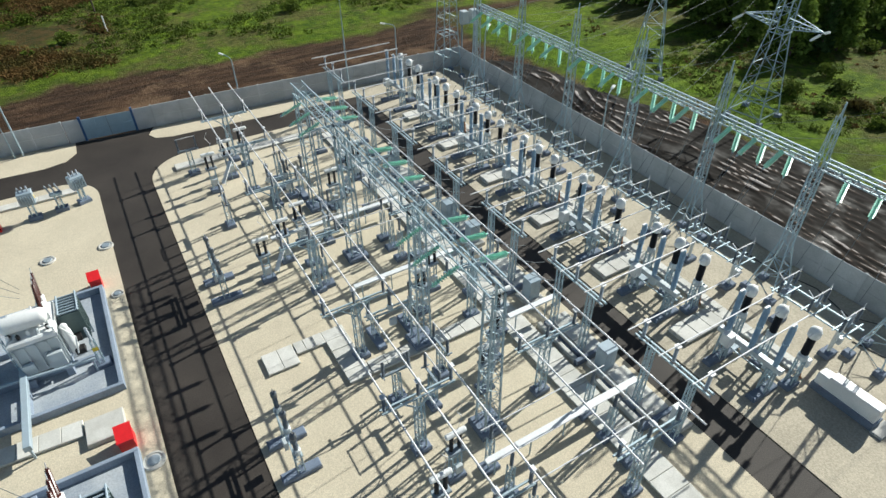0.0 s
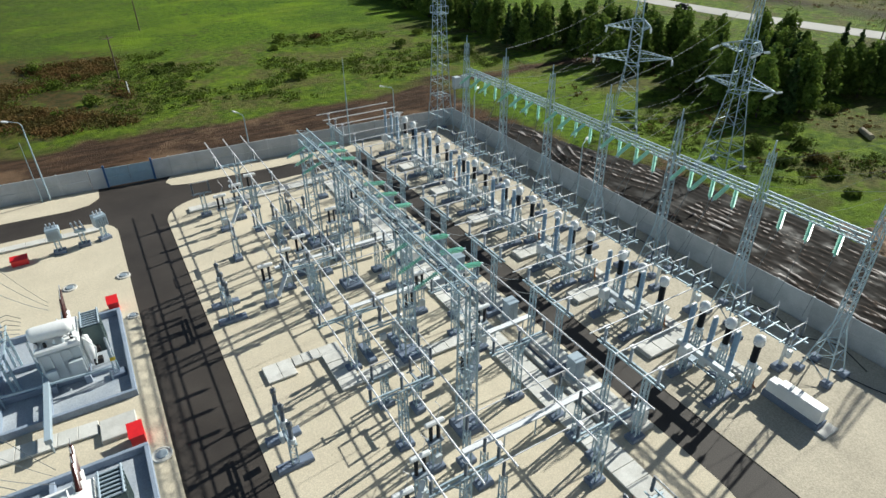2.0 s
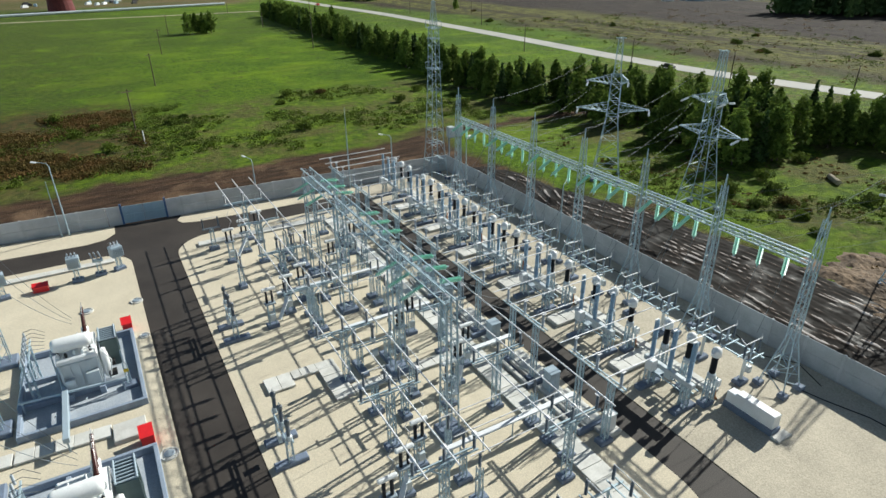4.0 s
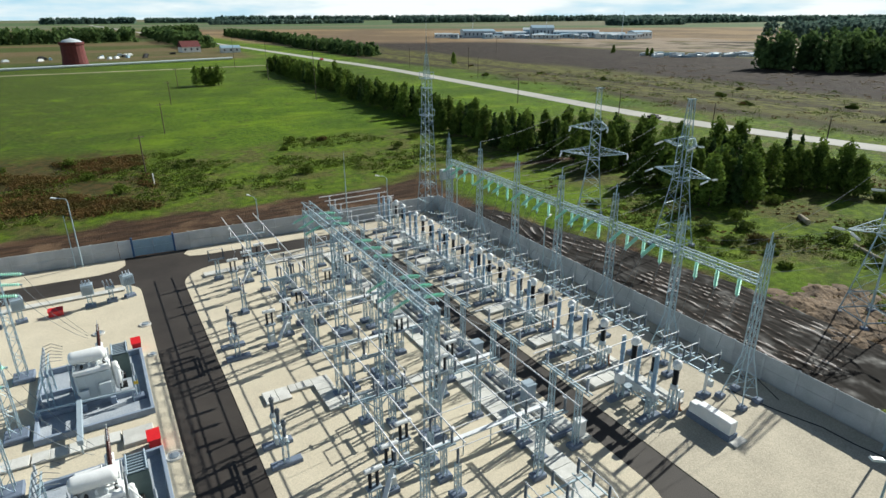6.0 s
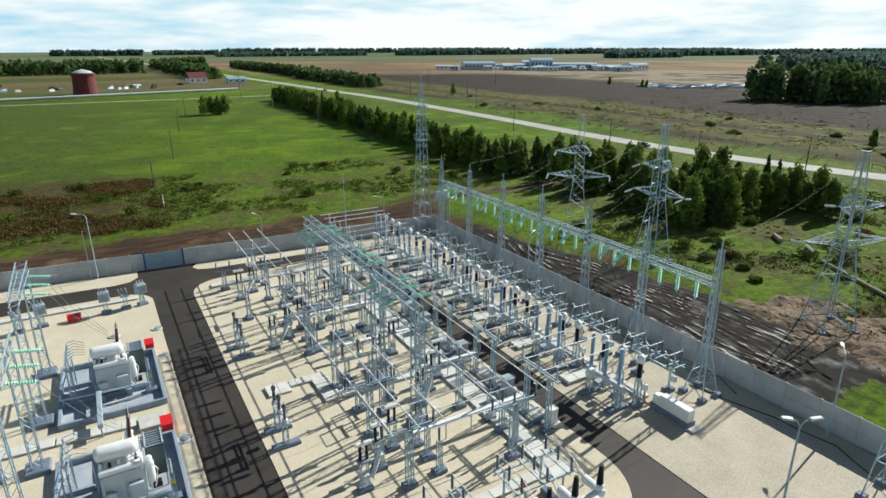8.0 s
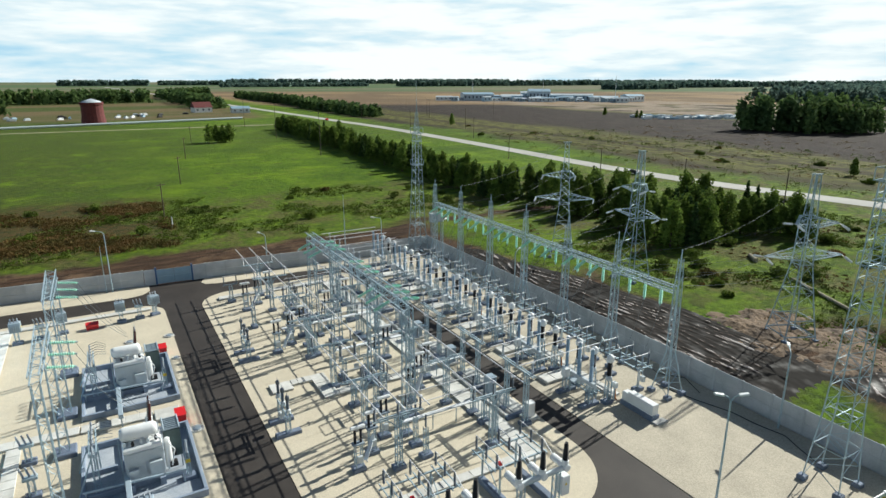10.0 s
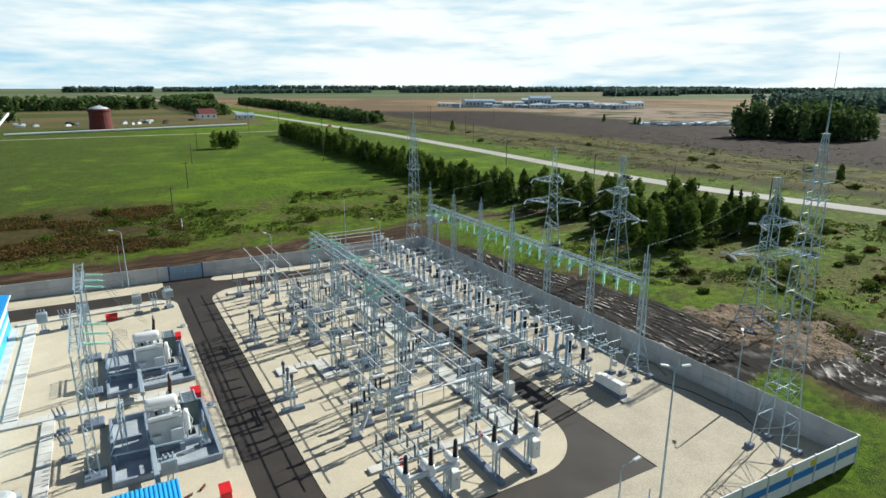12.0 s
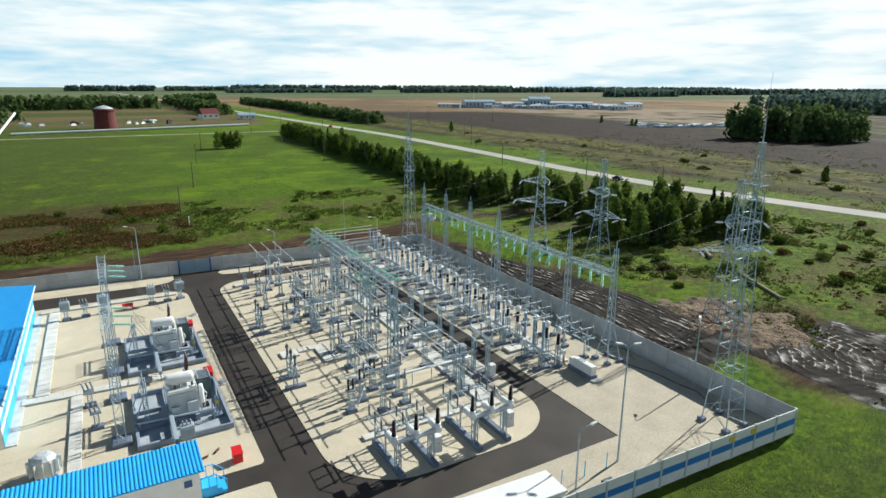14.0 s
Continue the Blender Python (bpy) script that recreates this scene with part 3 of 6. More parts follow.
# ---- tubular busbars along the yard ----
for x, y0, y1 in ((7.1, 9.6, 63.4), (9.1, 9.6, 63.4), (11.1, 9.6, 63.4), (15.6, 8.8, 54.4), (17.7, 8.8, 54.4), (19.8, 8.8, 54.4)):
    solid("busbar_tube", Shape().bar((x, y0, 6.25), (x, y1, 6.25), 0.105, 10, caps=True), ALU, "long bright aluminium tubular busbar on insulators", "busbar", "long busbar tubes", smooth=False)
BAYS = [12.85 + PITCH * i for i in range(6)]
for yc in BAYS:
    for dy in (-2.25, 0, 2.25):
        solid("busbar_tube", Shape().bar((20.7, yc + dy, 6.8), (30.3, yc + dy, 6.8), 0.085, 10, caps=True), ALU, "bright aluminium cross tube over the road", "busbar", "bay busbar tubes")


# ---- yard equipment ----
def post_mesh(h=1.2, r=0.11, mat=PORC_DARK, n=9, count=9):
    return Shape().sheds(r, r * 0.55, h, count, n).mesh("insulator", mat)


POST12 = post_mesh(1.15)
POST_G = post_mesh(1.25, 0.12, PORC_GREY)
FOOT = Shape().box(-0.55, -0.38, 0, 0.55, 0.38, 0.42, 0.06).mesh("footing", FOUND)
FOOT_LONG = Shape().box(-1.15, -0.32, 0, 1.15, 0.32, 0.4, 0.06).mesh("footing", FOUND)
PLATE = Shape().box(-0.16, -0.16, 0, 0.16, 0.16, 0.05).mesh("cap", ALU)


def bus_support(x, y, half=2.05, arm=5.0):
    """T-shaped lattice post whose cross-arm carries three post insulators under the tubes."""
    s = thing("bus_support", (x, y, 0), "galvanised lattice T-post with three bus insulators", "bus support", "bus supports")
    part("post", Shape().lattice((0, 0, 0.4), (0, 0, arm), 0.46, 0.42, 11, 0.07, 0.04), STEEL, s)
    a = Shape().bar((-half - 0.2, -0.14, arm), (half + 0.2, -0.14, arm), 0.1).bar((-half - 0.2, 0.14, arm), (half + 0.2, 0.14, arm), 0.1)
    for u in (-half, 0, half):
        a.bar((u, -0.2, arm), (u, 0.2, arm), 0.1)
    a.bar((0, 0, arm - 1.1), (-half * 0.55, 0, arm), 0.08).bar((0, 0, arm - 1.1), (half * 0.55, 0, arm), 0.08)
    part("cross_arm", a, STEEL, s)
    part("footing", FOOT, None, s, "blue-grey concrete footing")
    for u in (-half, 0, half):
        i = part("insulator", POST12, None, s, "dark post insulator", m=pose(u, 0, arm + 0.04))
        part("clamp", PLATE, None, i, m=pose(0, 0, 1.13))
    return s


sup = bus_support(9.1, 11.3)
for y in (18.5, 26.9, 34.8, 43.2, 51.6, 58.5):
    copy_thing(sup, at(9.1, y))
for y in (10.2, 18.3, 26.4, 34.6, 42.8, 51.0):
    copy_thing(sup, at(17.7, y))


def bus_switch(x, y):
    """Hanging-contact bus disconnector: a pair of black insulators under a white head on a four-legged stand."""
    s = thing("bus_disconnector", (x, y, 0), "bus disconnector with paired black insulators and white head", "disconnector", "bus disconnectors")
    st = Shape()
    for sx in (-0.28, 0.28):
        for sy in (-0.2, 0.2):
            st.bar((sx, sy, 0.4), (sx, sy, 2.5), 0.07)
        st.bar((sx, -0.2, 0.6), (sx, 0.2, 1.5), 0.04, 3).bar((sx, 0.2, 1.5), (sx, -0.2, 2.4), 0.04, 3)
    for zz in (1.5, 2.5):
        for sy in (-0.2, 0.2):
            st.bar((-0.28, sy, zz), (0.28, sy, zz), 0.06)
    st.bar((-0.28, -0.2, 0.5), (0.28, -0.2, 2.4), 0.04, 3)
    part("stand", st, STEEL, s)
    part("base_frame", Shape().box(-0.5, -0.28, 2.5, 0.5, 0.28, 2.66, 0.03), STEEL_DARK, s)
    part("footing", FOOT, None, s, "blue-grey concrete footing")
    im = Shape().sheds(0.13, 0.085, 1.25, 10, 9).mesh("insulator", BLACK)
    for sx in (-0.26, 0.26):
        part("insulator", im, None, s, "black ribbed insulator", m=pose(sx, 0, 2.66))
    part("head", Shape().lathe([(0.12, 0), (0.17, 0.05), (0.17, 1.2), (0.12, 1.25)], 10, (-0.62, 0, 4.05), (1, 0, 0)), WHITE, s, "white cylindrical contact head")
    part("contact_arm", Shape().tube([(0.1, 0, 4.1), (0.55, 0.25, 4.9), (0.15, 0.1, 5.6), (0.4, 0.0, 6.15)], 0.05, 4), ALU, s)
    part("drive_box", Shape().box(-0.22, -0.5, 1.0, 0.22, -0.22, 1.6, 0.03), GREYPAINT, s)
    return s


first = bus_switch(6.1, 12.7)
for x, y in ((8.0, 14.3), (9.9, 16.0), (6.2, 38.0), (8.3, 39.6), (10.2, 41.2), (6.0, 53.4), (8.0, 55.2), (10.0, 57.0),
             (14.8, 20.3), (16.7, 22.2), (18.5, 23.9), (14.7, 44.8), (16.7, 46.8), (18.6, 48.4), (14.8, 28.6), (16.7, 30.4)):
    copy_thing(first, at(x, y))


def cable_tray(pts, w=0.42, label="white steel cable tray on short legs"):
    t = thing("cable_tray", pts[0], label, "cable tray", "cable trays")
    o = Vector(pts[0])
    for a, b in zip(pts, pts[1:]):
        a, b = Vector(a) - o, Vector(b) - o
        d = (b - a).normalized()
        s = d.cross(Vector((0, 0, 1))).normalized() * w / 2
        u = s.cross(d).normalized() * 0.12
        sh = Shape().add([a - s, b - s, b + s, a + s, a - s + u, b - s + u, b + s + u, a + s + u], [(0, 1, 2, 3)[::-1], (4, 5, 6, 7), (0, 1, 5, 4), (1, 2, 6, 5), (2, 3, 7, 6), (3, 0, 4, 7)])
        part("cover", sh, TRAY, t)
        n = max(1, int((b - a).length / 2.6))
        for k in range(n + 1):
            p = a.lerp(b, (k + 0.25) / (n + 0.5))
            if p.z + o.z > 0.5:
                part("leg", Shape().bar((p.x, p.y, 0.05 - o.z), p, 0.07), STEEL, t)
    return t


cable_tray([(11.2, 14.9, 1.7), (22.4, 14.9, 1.7)])
cable_tray([(11.0, 32.0, 1.6), (19.5, 32.0, 1.6)])
cable_tray([(7.6, 41.0, 1.6), (19.2, 41.0, 1.6)])
cable_tray([(18.8, 23.4, 1.8), (22.8, 23.4, 1.8)])
for x, y in ((6.9, 13.2), (7.0, 38.4), (6.8, 53.9), (15.6, 20.8), (15.5, 45.3)):
    cable_tray([(x, y, 0.35), (x + 1.3, y + 1.1, 1.9)], 0.34, "short sloping white cable tray beside a switch")


def voltage_stand(x, y):
    """Two footings and a lattice trestle with three upright instrument insulators in a row."""
    s = thing("instrument_stand", (x, y, 0), "lattice stand with three grey voltage transformer posts", "voltage transformer", "voltage transformer stands")
    fr = Shape()
    for sy in (-1.25, 1.25):
        fr.lattice((0, sy, 0.35), (0, sy, 2.35), 0.4, 0.36, 5, 0.06, 0.035)
        part("footing", FOOT_LONG, None, s, "blue-grey concrete footing", m=pose(0, sy, 0))
    for sx in (-0.18, 0.18):
        fr.bar((sx, -1.9, 2.4), (sx, 1.9, 2.4), 0.1)
    part("trestle", fr, STEEL, s)
    for k in (-1.6, 0, 1.6):
        p = part("transformer_post", Shape().sheds(0.15, 0.10, 1.3, 9, 10).lathe([(0.17, 1.3), (0.19, 1.38), (0.19, 1.62), (0.1, 1.7)], 10), PORC_DARK, s, "dark ribbed post", m=pose(0, k, 2.5))
        part("terminal", Shape().bar((0, 0, 1.65), (0, 0, 1.95), 0.05), ALU, p)
        part("base_tank", Shape().lathe([(0.2, -0.05), (0.22, 0), (0.22, 0.3), (0.14, 0.36)], 10), GREYPAINT, p)
    part("terminal_box", Shape().box(-0.42, -0.25, 1.2, -0.2, 0.25, 1.8, 0.02), GREYPAINT, s)
    return s


vs = voltage_stand(2.75, 38.7)
copy_thing(vs, at(2.5, 21.9))
copy_thing(vs, at(11.9, 27.8, 0, 90))
copy_thing(vs, at(11.6, 48.6, 0, 90))


def low_switch(x, y, turn=0):
    """Single-column stand with two posts and a linking blade, between bus and bay."""
    s = thing("column_disconnector", (x, y, 0), "disconnector with dark posts on a lattice column", "disconnector", "column disconnectors", turn=turn)
    part("column", Shape().lattice((0, 0, 0.4), (0, 0, 2.7), 0.42, 0.38, 6, 0.07, 0.04), STEEL, s)
    part("footing", FOOT, None, s, "blue-grey concrete footing")
    part("base_frame", Shape().bar((-1.0, 0, 2.75), (1.0, 0, 2.75), 0.14).bar((-0.9, -0.3, 2.75), (-0.9, 0.3, 2.75), 0.08).bar((0.9, -0.3, 2.75), (0.9, 0.3, 2.75), 0.08), STEEL_DARK, s)
    for u in (-0.85, 0.85):
        part("insulator", POST12, None, s, "dark post insulator", m=pose(u, 0, 2.85))
    part("blade", Shape().bar((-0.95, 0, 4.06), (0.95, 0, 4.06), 0.07, 6), ALU, s)
    return s


ls = low_switch(13.0, 22.8, 90)
for x, y, r in ((9.6, 22.4, 0), (12.2, 40.3, 90), (14.0, 41.9, 0),
                (17.1, 42.9, 90), (17.5, 55.4, 0), (5.6, 47.0, 90), (4.9, 57.9, 0), (11.3, 20.9, 90), (19.0, 38.0, 0), (19.0, 28.5, 0)):
    copy_thing(ls, at(x, y, 0, r))


def pipe_support(x, y):
    """Lattice pedestal with one post insulator under a cross pipe."""
    s = thing("pipe_support", (x, y, 0), "short lattice pedestal with one dark post insulator", "bus support", "cross pipe supports")
    part("column", Shape().lattice((0, 0, 0.4), (0, 0, 2.9), 0.34, 0.3, 7, 0.06, 0.035), STEEL, s)
    part("footing", FOOT, None, s, "blue-grey concrete footing")
    part("insulator", POST12, None, s, "dark post insulator", m=pose(0, 0, 2.92))
    return s


pp = pipe_support(11.8, 11.6)
for x0, x1, ys in ((11.8, 19.0, (11.6, 13.5, 15.4)), (9.9, 16.4, (35.0, 36.6, 38.2)), (11.9, 18.9, (48.6, 50.5, 52.4))):
    for y in ys:
        for x in (x0, x1):
            if (x, y) != (11.8, 11.6):
                copy_thing(pp, at(x, y))
        solid("cross_pipe", Shape().bar((x0 - 0.7, y, 4.12), (x1 + 0.7, y, 4.12), 0.075, 8, caps=True), ALU, "thin aluminium cross pipe on post insulators", "busbar", "cross pipes")


# ---- right-hand bays ----
def tube_frame(x, y):
    """Two slim columns and a cross-bar along the road with three post insulators under the bay tubes."""
    s = thing("tube_support_frame", (x, y, 0), "two-legged steel frame carrying bay tubes on insulators", "bus support", "tube support frames")
    for sy in (-1.5, 1.5):
        leg = part("leg", Shape().lattice((0, sy, 0.3), (0, sy, 5.3), 0.34, 0.32, 12, 0.07, 0.035), STEEL, s)
        part("footing", FOOT, None, leg, "blue-grey concrete footing", m=pose(0, sy, 0))
    part("cross_bar", Shape().bar((-0.15, -2.7, 5.4), (-0.15, 2.7, 5.4), 0.1).bar((0.15, -2.7, 5.4), (0.15, 2.7, 5.4), 0.1), STEEL, s)
    for u in (-2.25, 0, 2.25):
        i = part("insulator", POST_G, None, s, "grey post insulator", m=pose(0, u, 5.46))
        part("clamp", PLATE, None, i, m=pose(0, 0, 1.24))
    return s


def breaker_bay(x, y):
    """Live-tank circuit breaker: three blue-grey poles on a common beam with a drive cabinet."""
    s = thing("circuit_breaker", (x, y, 0), "three-pole circuit breaker with tall blue-grey porcelain poles", "circuit breaker", "circuit breakers")
    for sy in (-1.7, 1.7):
        leg = part("leg", Shape().lattice((0, sy, 0.35), (0, sy, 2.3), 0.5, 0.45, 5, 0.09, 0.045), STEEL, s)
        part("footing", FOOT_LONG, None, leg, "blue-grey concrete footing", m=pose(0, sy, 0))
    part("beam", Shape().box(-0.2, -2.3, 2.35, 0.2, 2.3, 2.72, 0.03), GREYPAINT, s, "light grey drive beam")
    for u in (-1.75, 0, 1.75):
        p = part("pole", Shape().lathe([(0.17, 0), (0.17, 0.25), (0.13, 0.3)], 10).sheds(0.185, 0.13, 1.5, 13, 10, (0, 0, 0.3)).lathe([(0.2, 1.8), (0.2, 1.92)], 10).sheds(0.20, 0.15, 1.4, 12, 10, (0, 0, 1.92)).lathe([(0.16, 3.32), (0.16, 3.45), (0.08, 3.5)], 10), PORC_BLUE, s, "tall blue-grey porcelain pole", m=pose(0, u, 2.72))
        part("terminal", Shape().box(-0.3, -0.06, 3.46, 0.1, 0.06, 3.54), ALU, p)
    part("cabinet", Shape().box(-0.8, 0.95, 2.1, -0.22, 1.6, 3.0, 0.04), WHITE, s, "white drive cabinet")
    return s


def current_transformer(x, y):
    s = thing("current_transformer", (x, y, 0), "current transformer, black insulator with white domed head", "current transformer", "current transformers")
    part("stand", Shape().lattice((0, 0, 0.3), (0, 0, 2.6), 0.45, 0.42, 6, 0.08, 0.04), STEEL, s)
    part("footing", FOOT, None, s, "blue-grey concrete footing")
    part("base_tank", Shape().lathe([(0.3, 2.6), (0.32, 2.65), (0.32, 2.95), (0.22, 3.05)], 12), GREYPAINT, s)
    part("insulator", Shape().sheds(0.25, 0.185, 1.45, 12, 12, (0, 0, 3.05)), BLACK, s, "black ribbed insulator")
    part("head", Shape().lathe([(0.2, 4.5), (0.34, 4.55), (0.37, 4.65), (0.37, 5.0), (0.30, 5.18), (0.14, 5.28), (0.05, 5.32)], 14), WHITE, s, "white domed head", smooth=True)
    part("terminal", Shape().bar((-0.65, 0, 4.95), (0.65, 0, 4.95), 0.09, 6), ALU, s)
    return s


def line_switch(x, y):
    """Three-phase line disconnector: three pairs of grey posts on a frame over two pedestals."""
    s = thing("line_disconnector", (x, y, 0), "three-phase line disconnector on a galvanised frame", "disconnector", "line disconnectors")
    for sy in (-1.9, 1.9):
        leg = part("pedestal", Shape().bar((0, sy, 0.4), (0, sy, 2.7), 0.26, 8), GREYPAINT, s, "round grey pedestal")
        part("footing", FOOT, None, leg, "blue-grey concrete footing", m=pose(0, sy, 0))
    fr = Shape()
    for sx in (-0.7, 0.7):
        fr.bar((sx, -2.9, 2.8), (sx, 2.9, 2.8), 0.11)
    for u in (-2.2, 0, 2.2):
        for du in (-0.35, 0.35):
            fr.bar((-1.1, u + du, 2.9), (1.1, u + du, 2.9), 0.09)
    part("frame", fr, STEEL, s)
    for u in (-2.2, 0, 2.2):
        for sx in (-0.9, 0, 0.9):
            i = part("insulator", POST12 if sx else POST_G, None, s, "dark post insulator" if sx else "", m=pose(sx, u, 2.94))
        part("blade", Shape().bar((-1.0, u, 4.2), (1.0, u, 4.2), 0.08, 6).bar((-0.95, u, 4.15), (-0.95, u + 0.5, 4.5), 0.05).bar((0.9, u, 4.2), (0.9, u, 4.6), 0.05), ALU, s, "aluminium switch blade")
    part("drive_rod", Shape().bar((0.6, -1.9, 0.9), (0.6, -1.9, 2.8), 0.05).box(0.42, -2.15, 0.9, 0.78, -1.7, 1.5, 0.02), GREYPAINT, s)
    return s


def drive_trestle(x, y):
    """Low frame of the drive gear between road and breaker."""
    s = thing("drive_trestle", (x, y, 0), "low galvanised trestle with drive boxes and pipes", "trestle", "roadside trestles")
    for sy in (-1.3, 1.3):
        fr = Shape()
        for sx in (-0.55, 0.55):
            fr.bar((sx, sy, 0.0), (sx, sy, 1.15), 0.08)
        fr.bar((-0.55, sy, 0.2), (0.55, sy, 1.1), 0.045).bar((-0.6, sy, 1.15), (0.6, sy, 1.15), 0.08)
        part("leg_frame", fr, STEEL, s)
    for sx in (-0.55, 0, 0.55):
        part("rail", Shape().bar((sx, -1.9, 1.22), (sx, 1.9, 1.22), 0.08, caps=True), STEEL, s)
    for u in (-1.5, 0.1):
        part("drive_box", Shape().box(-0.35, u, 1.27, 0.35, u + 0.55, 1.75, 0.03), GREYPAINT, s)
    part("top_plate", Shape().box(-0.6, 0.9, 1.27, 0.6, 1.85, 1.32), STEEL_DARK, s, "grey cover plate")
    return s


kinds = [tube_frame(22.2, BAYS[0]), breaker_bay(29.7, BAYS[0] - 0.3), line_switch(36.3, BAYS[0] - 0.3), drive_trestle(30.6, BAYS[0] - 0.2)]
ct = current_transformer(31.7, BAYS[0] - 2.5)
for b, yc in enumerate(BAYS):
    if b:
        for k, x, dy in ((0, 22.2, 0), (1, 29.7, -0.3), (2, 36.3, -0.3), (3, 30.6, -0.2)):
            copy_thing(kinds[k], at(x, yc + dy))
    for u in (-2.2, 0, 2.2):
        if b or u != -2.2:
            copy_thing(ct, at(31.7, yc + u - 0.3))

COPPER = material("orange_brown_cable", (0.50, 0.20, 0.07), 0.6, 0, 0.2, 2, 20, 0.05)
for yc in BAYS:
    tp = thing("terminal_post", (32.6, yc - 2.5, 0), "small white terminal box with orange cables on a post", "terminal box", "terminal posts")
    part("post", Shape().bar((0, 0, 0.0), (0, 0, 2.2), 0.1), STEEL, tp)
    part("box", Shape().box(-0.18, -0.25, 1.5, 0.18, 0.25, 2.1, 0.02), WHITE, tp)
    part("cable", Shape().tube([(0.15, 0.1, 1.5), (0.3, 0.15, 0.9), (0.2, 0.0, 0.3), (0.35, -0.1, 0.05)], 0.16, 6), COPPER, tp, "orange-brown cable bundle")

# far end of the bays: two more frames beyond the last bay
copy_thing(kinds[0], at(22.2, BAYS[5] + PITCH))
for dy in (-2.25, 0, 2.25):
    solid("busbar_tube", Shape().bar((20.7, BAYS[5] + PITCH + dy, 6.8), (30.3, BAYS[5] + PITCH + dy, 6.8), 0.11, 10, caps=True), ALU, "bright aluminium cross tube over the road", "busbar", "bay busbar tubes")
copy_thing(kinds[1], at(29.7, BAYS[5] + PITCH))
for u in (-2.2, 0, 2.2):
    copy_thing(ct, at(31.7, BAYS[5] + PITCH + u))


# ---- concrete cable troughs: rows of cover slabs ----
def trough(x0, y0, x1, y1, w, step=1.0, h=0.28, label="concrete cable trough with pale cover slabs"):
    d = Vector((x1 - x0, y1 - y0, 0))
    n = max(1, round(d.length / step))
    t = thing("cable_trough", (x0, y0, 0), label, "cable trough", "cable troughs", turn=math.degrees(math.atan2(d.y, d.x)))
    ln = d.length
    part("wall", Shape().box(0, -w / 2 + 0.06, 0, ln, w / 2 - 0.06, h - 0.1), CONCRETE, t)
    q = ln / n
    sm = Shape().box(0.015, -w / 2, h - 0.1, q - 0.015, w / 2, h, 0.02).mesh("slab", SLAB)
    for k in range(n):
        part("slab", sm, None, t, m=pose(k * q, 0, random.uniform(-0.01, 0.012), 0, 0, random.uniform(-0.4, 0.4)))
    return t


trough(19.8, 6.4, 19.8, 59.0, 1.9, 1.2)
trough(3.4, 59.9, 19.4, 59.9, 1.2, 1.5)
trough(3.1, 29.35, 5.3, 29.35, 1.9, 1.1)
trough(5.35, 29.75, 7.45, 29.75, 1.1, 0.7)
trough(8.25, 25.0, 8.25, 30.3, 1.6, 1.06)
trough(9.1, 25.55, 18.75, 25.55, 1.15, 1.2)
trough(5.2, 7.4, 19.4, 7.4, 0.9, 1.4)
trough(33.4, 10.8, 33.4, 64.0, 1.1, 1.3)
trough(-24.0, 60.6, -5.6, 60.6, 1.0, 1.6)
trough(-24.0, 31.0, -14.0, 30.6, 1.3, 1.2)
trough(-13.9, 30.6, -7.9, 30.3, 1.3, 1.2)
trough(-18.9, 14.0, -18.9, 30.0, 1.1, 1.2)
trough(-22.2, 31.8, -22.2, 59.8, 1.3, 1.4)
for i, yc in enumerate(BAYS):
    trough(28.8, yc + 4.1, 32.7, yc + 4.1, 1.7, 1.25, 0.4, "pale concrete slab platform between bays")
slab_m = Shape().box(-1.1, -1.0, 0, 1.1, 1.0, 0.42, 0.04).mesh("cover_slab", SLAB)
solid("cover_slab", slab_m, None, "thick pale concrete cover slab over a pit", "slab", m=at(-6.7, 29.6))


def cabinet(x, y, h=2.1, w=1.0, d=0.7, mat=CABINET, turn=0, label="blue-grey control cabinet on a concrete plinth"):
    c = thing("control_cabinet", (x, y, 0), label, "cabinet", "control cabinets", turn=turn)
    part("plinth", Shape().box(-w / 2 - 0.35, -d / 2 - 0.35, 0, w / 2 + 0.35, d / 2 + 0.35, 0.35, 0.04), CONCRETE, c)
    body = part("body", Shape().box(-w / 2, -d / 2, 0.35, w / 2, d / 2, 0.35 + h, 0.05), mat, c)
    for sx in (-1, 1):
        dr = part("door", Shape().box(-w / 4 + 0.02, -0.02, 0, w / 4 - 0.02, 0.0, h - 0.12), mat, body, m=pose(sx * w / 4, -d / 2 - 0.005, 0.4))
    part("roof", Shape().box(-w / 2 - 0.06, -d / 2 - 0.06, 0.35 + h, w / 2 + 0.06, d / 2 + 0.06, 0.42 + h, 0.03), mat, c)
    return c


for y in (17.6, 25.6, 33.7, 37.6, 48.2):
    cabinet(22.5, y, 1.7, 0.9, 0.9)
cabinet(23.2, 12.0, 1.35, 0.8, 0.6, WHITE, 0, "white control cabinet beside the cable trough")


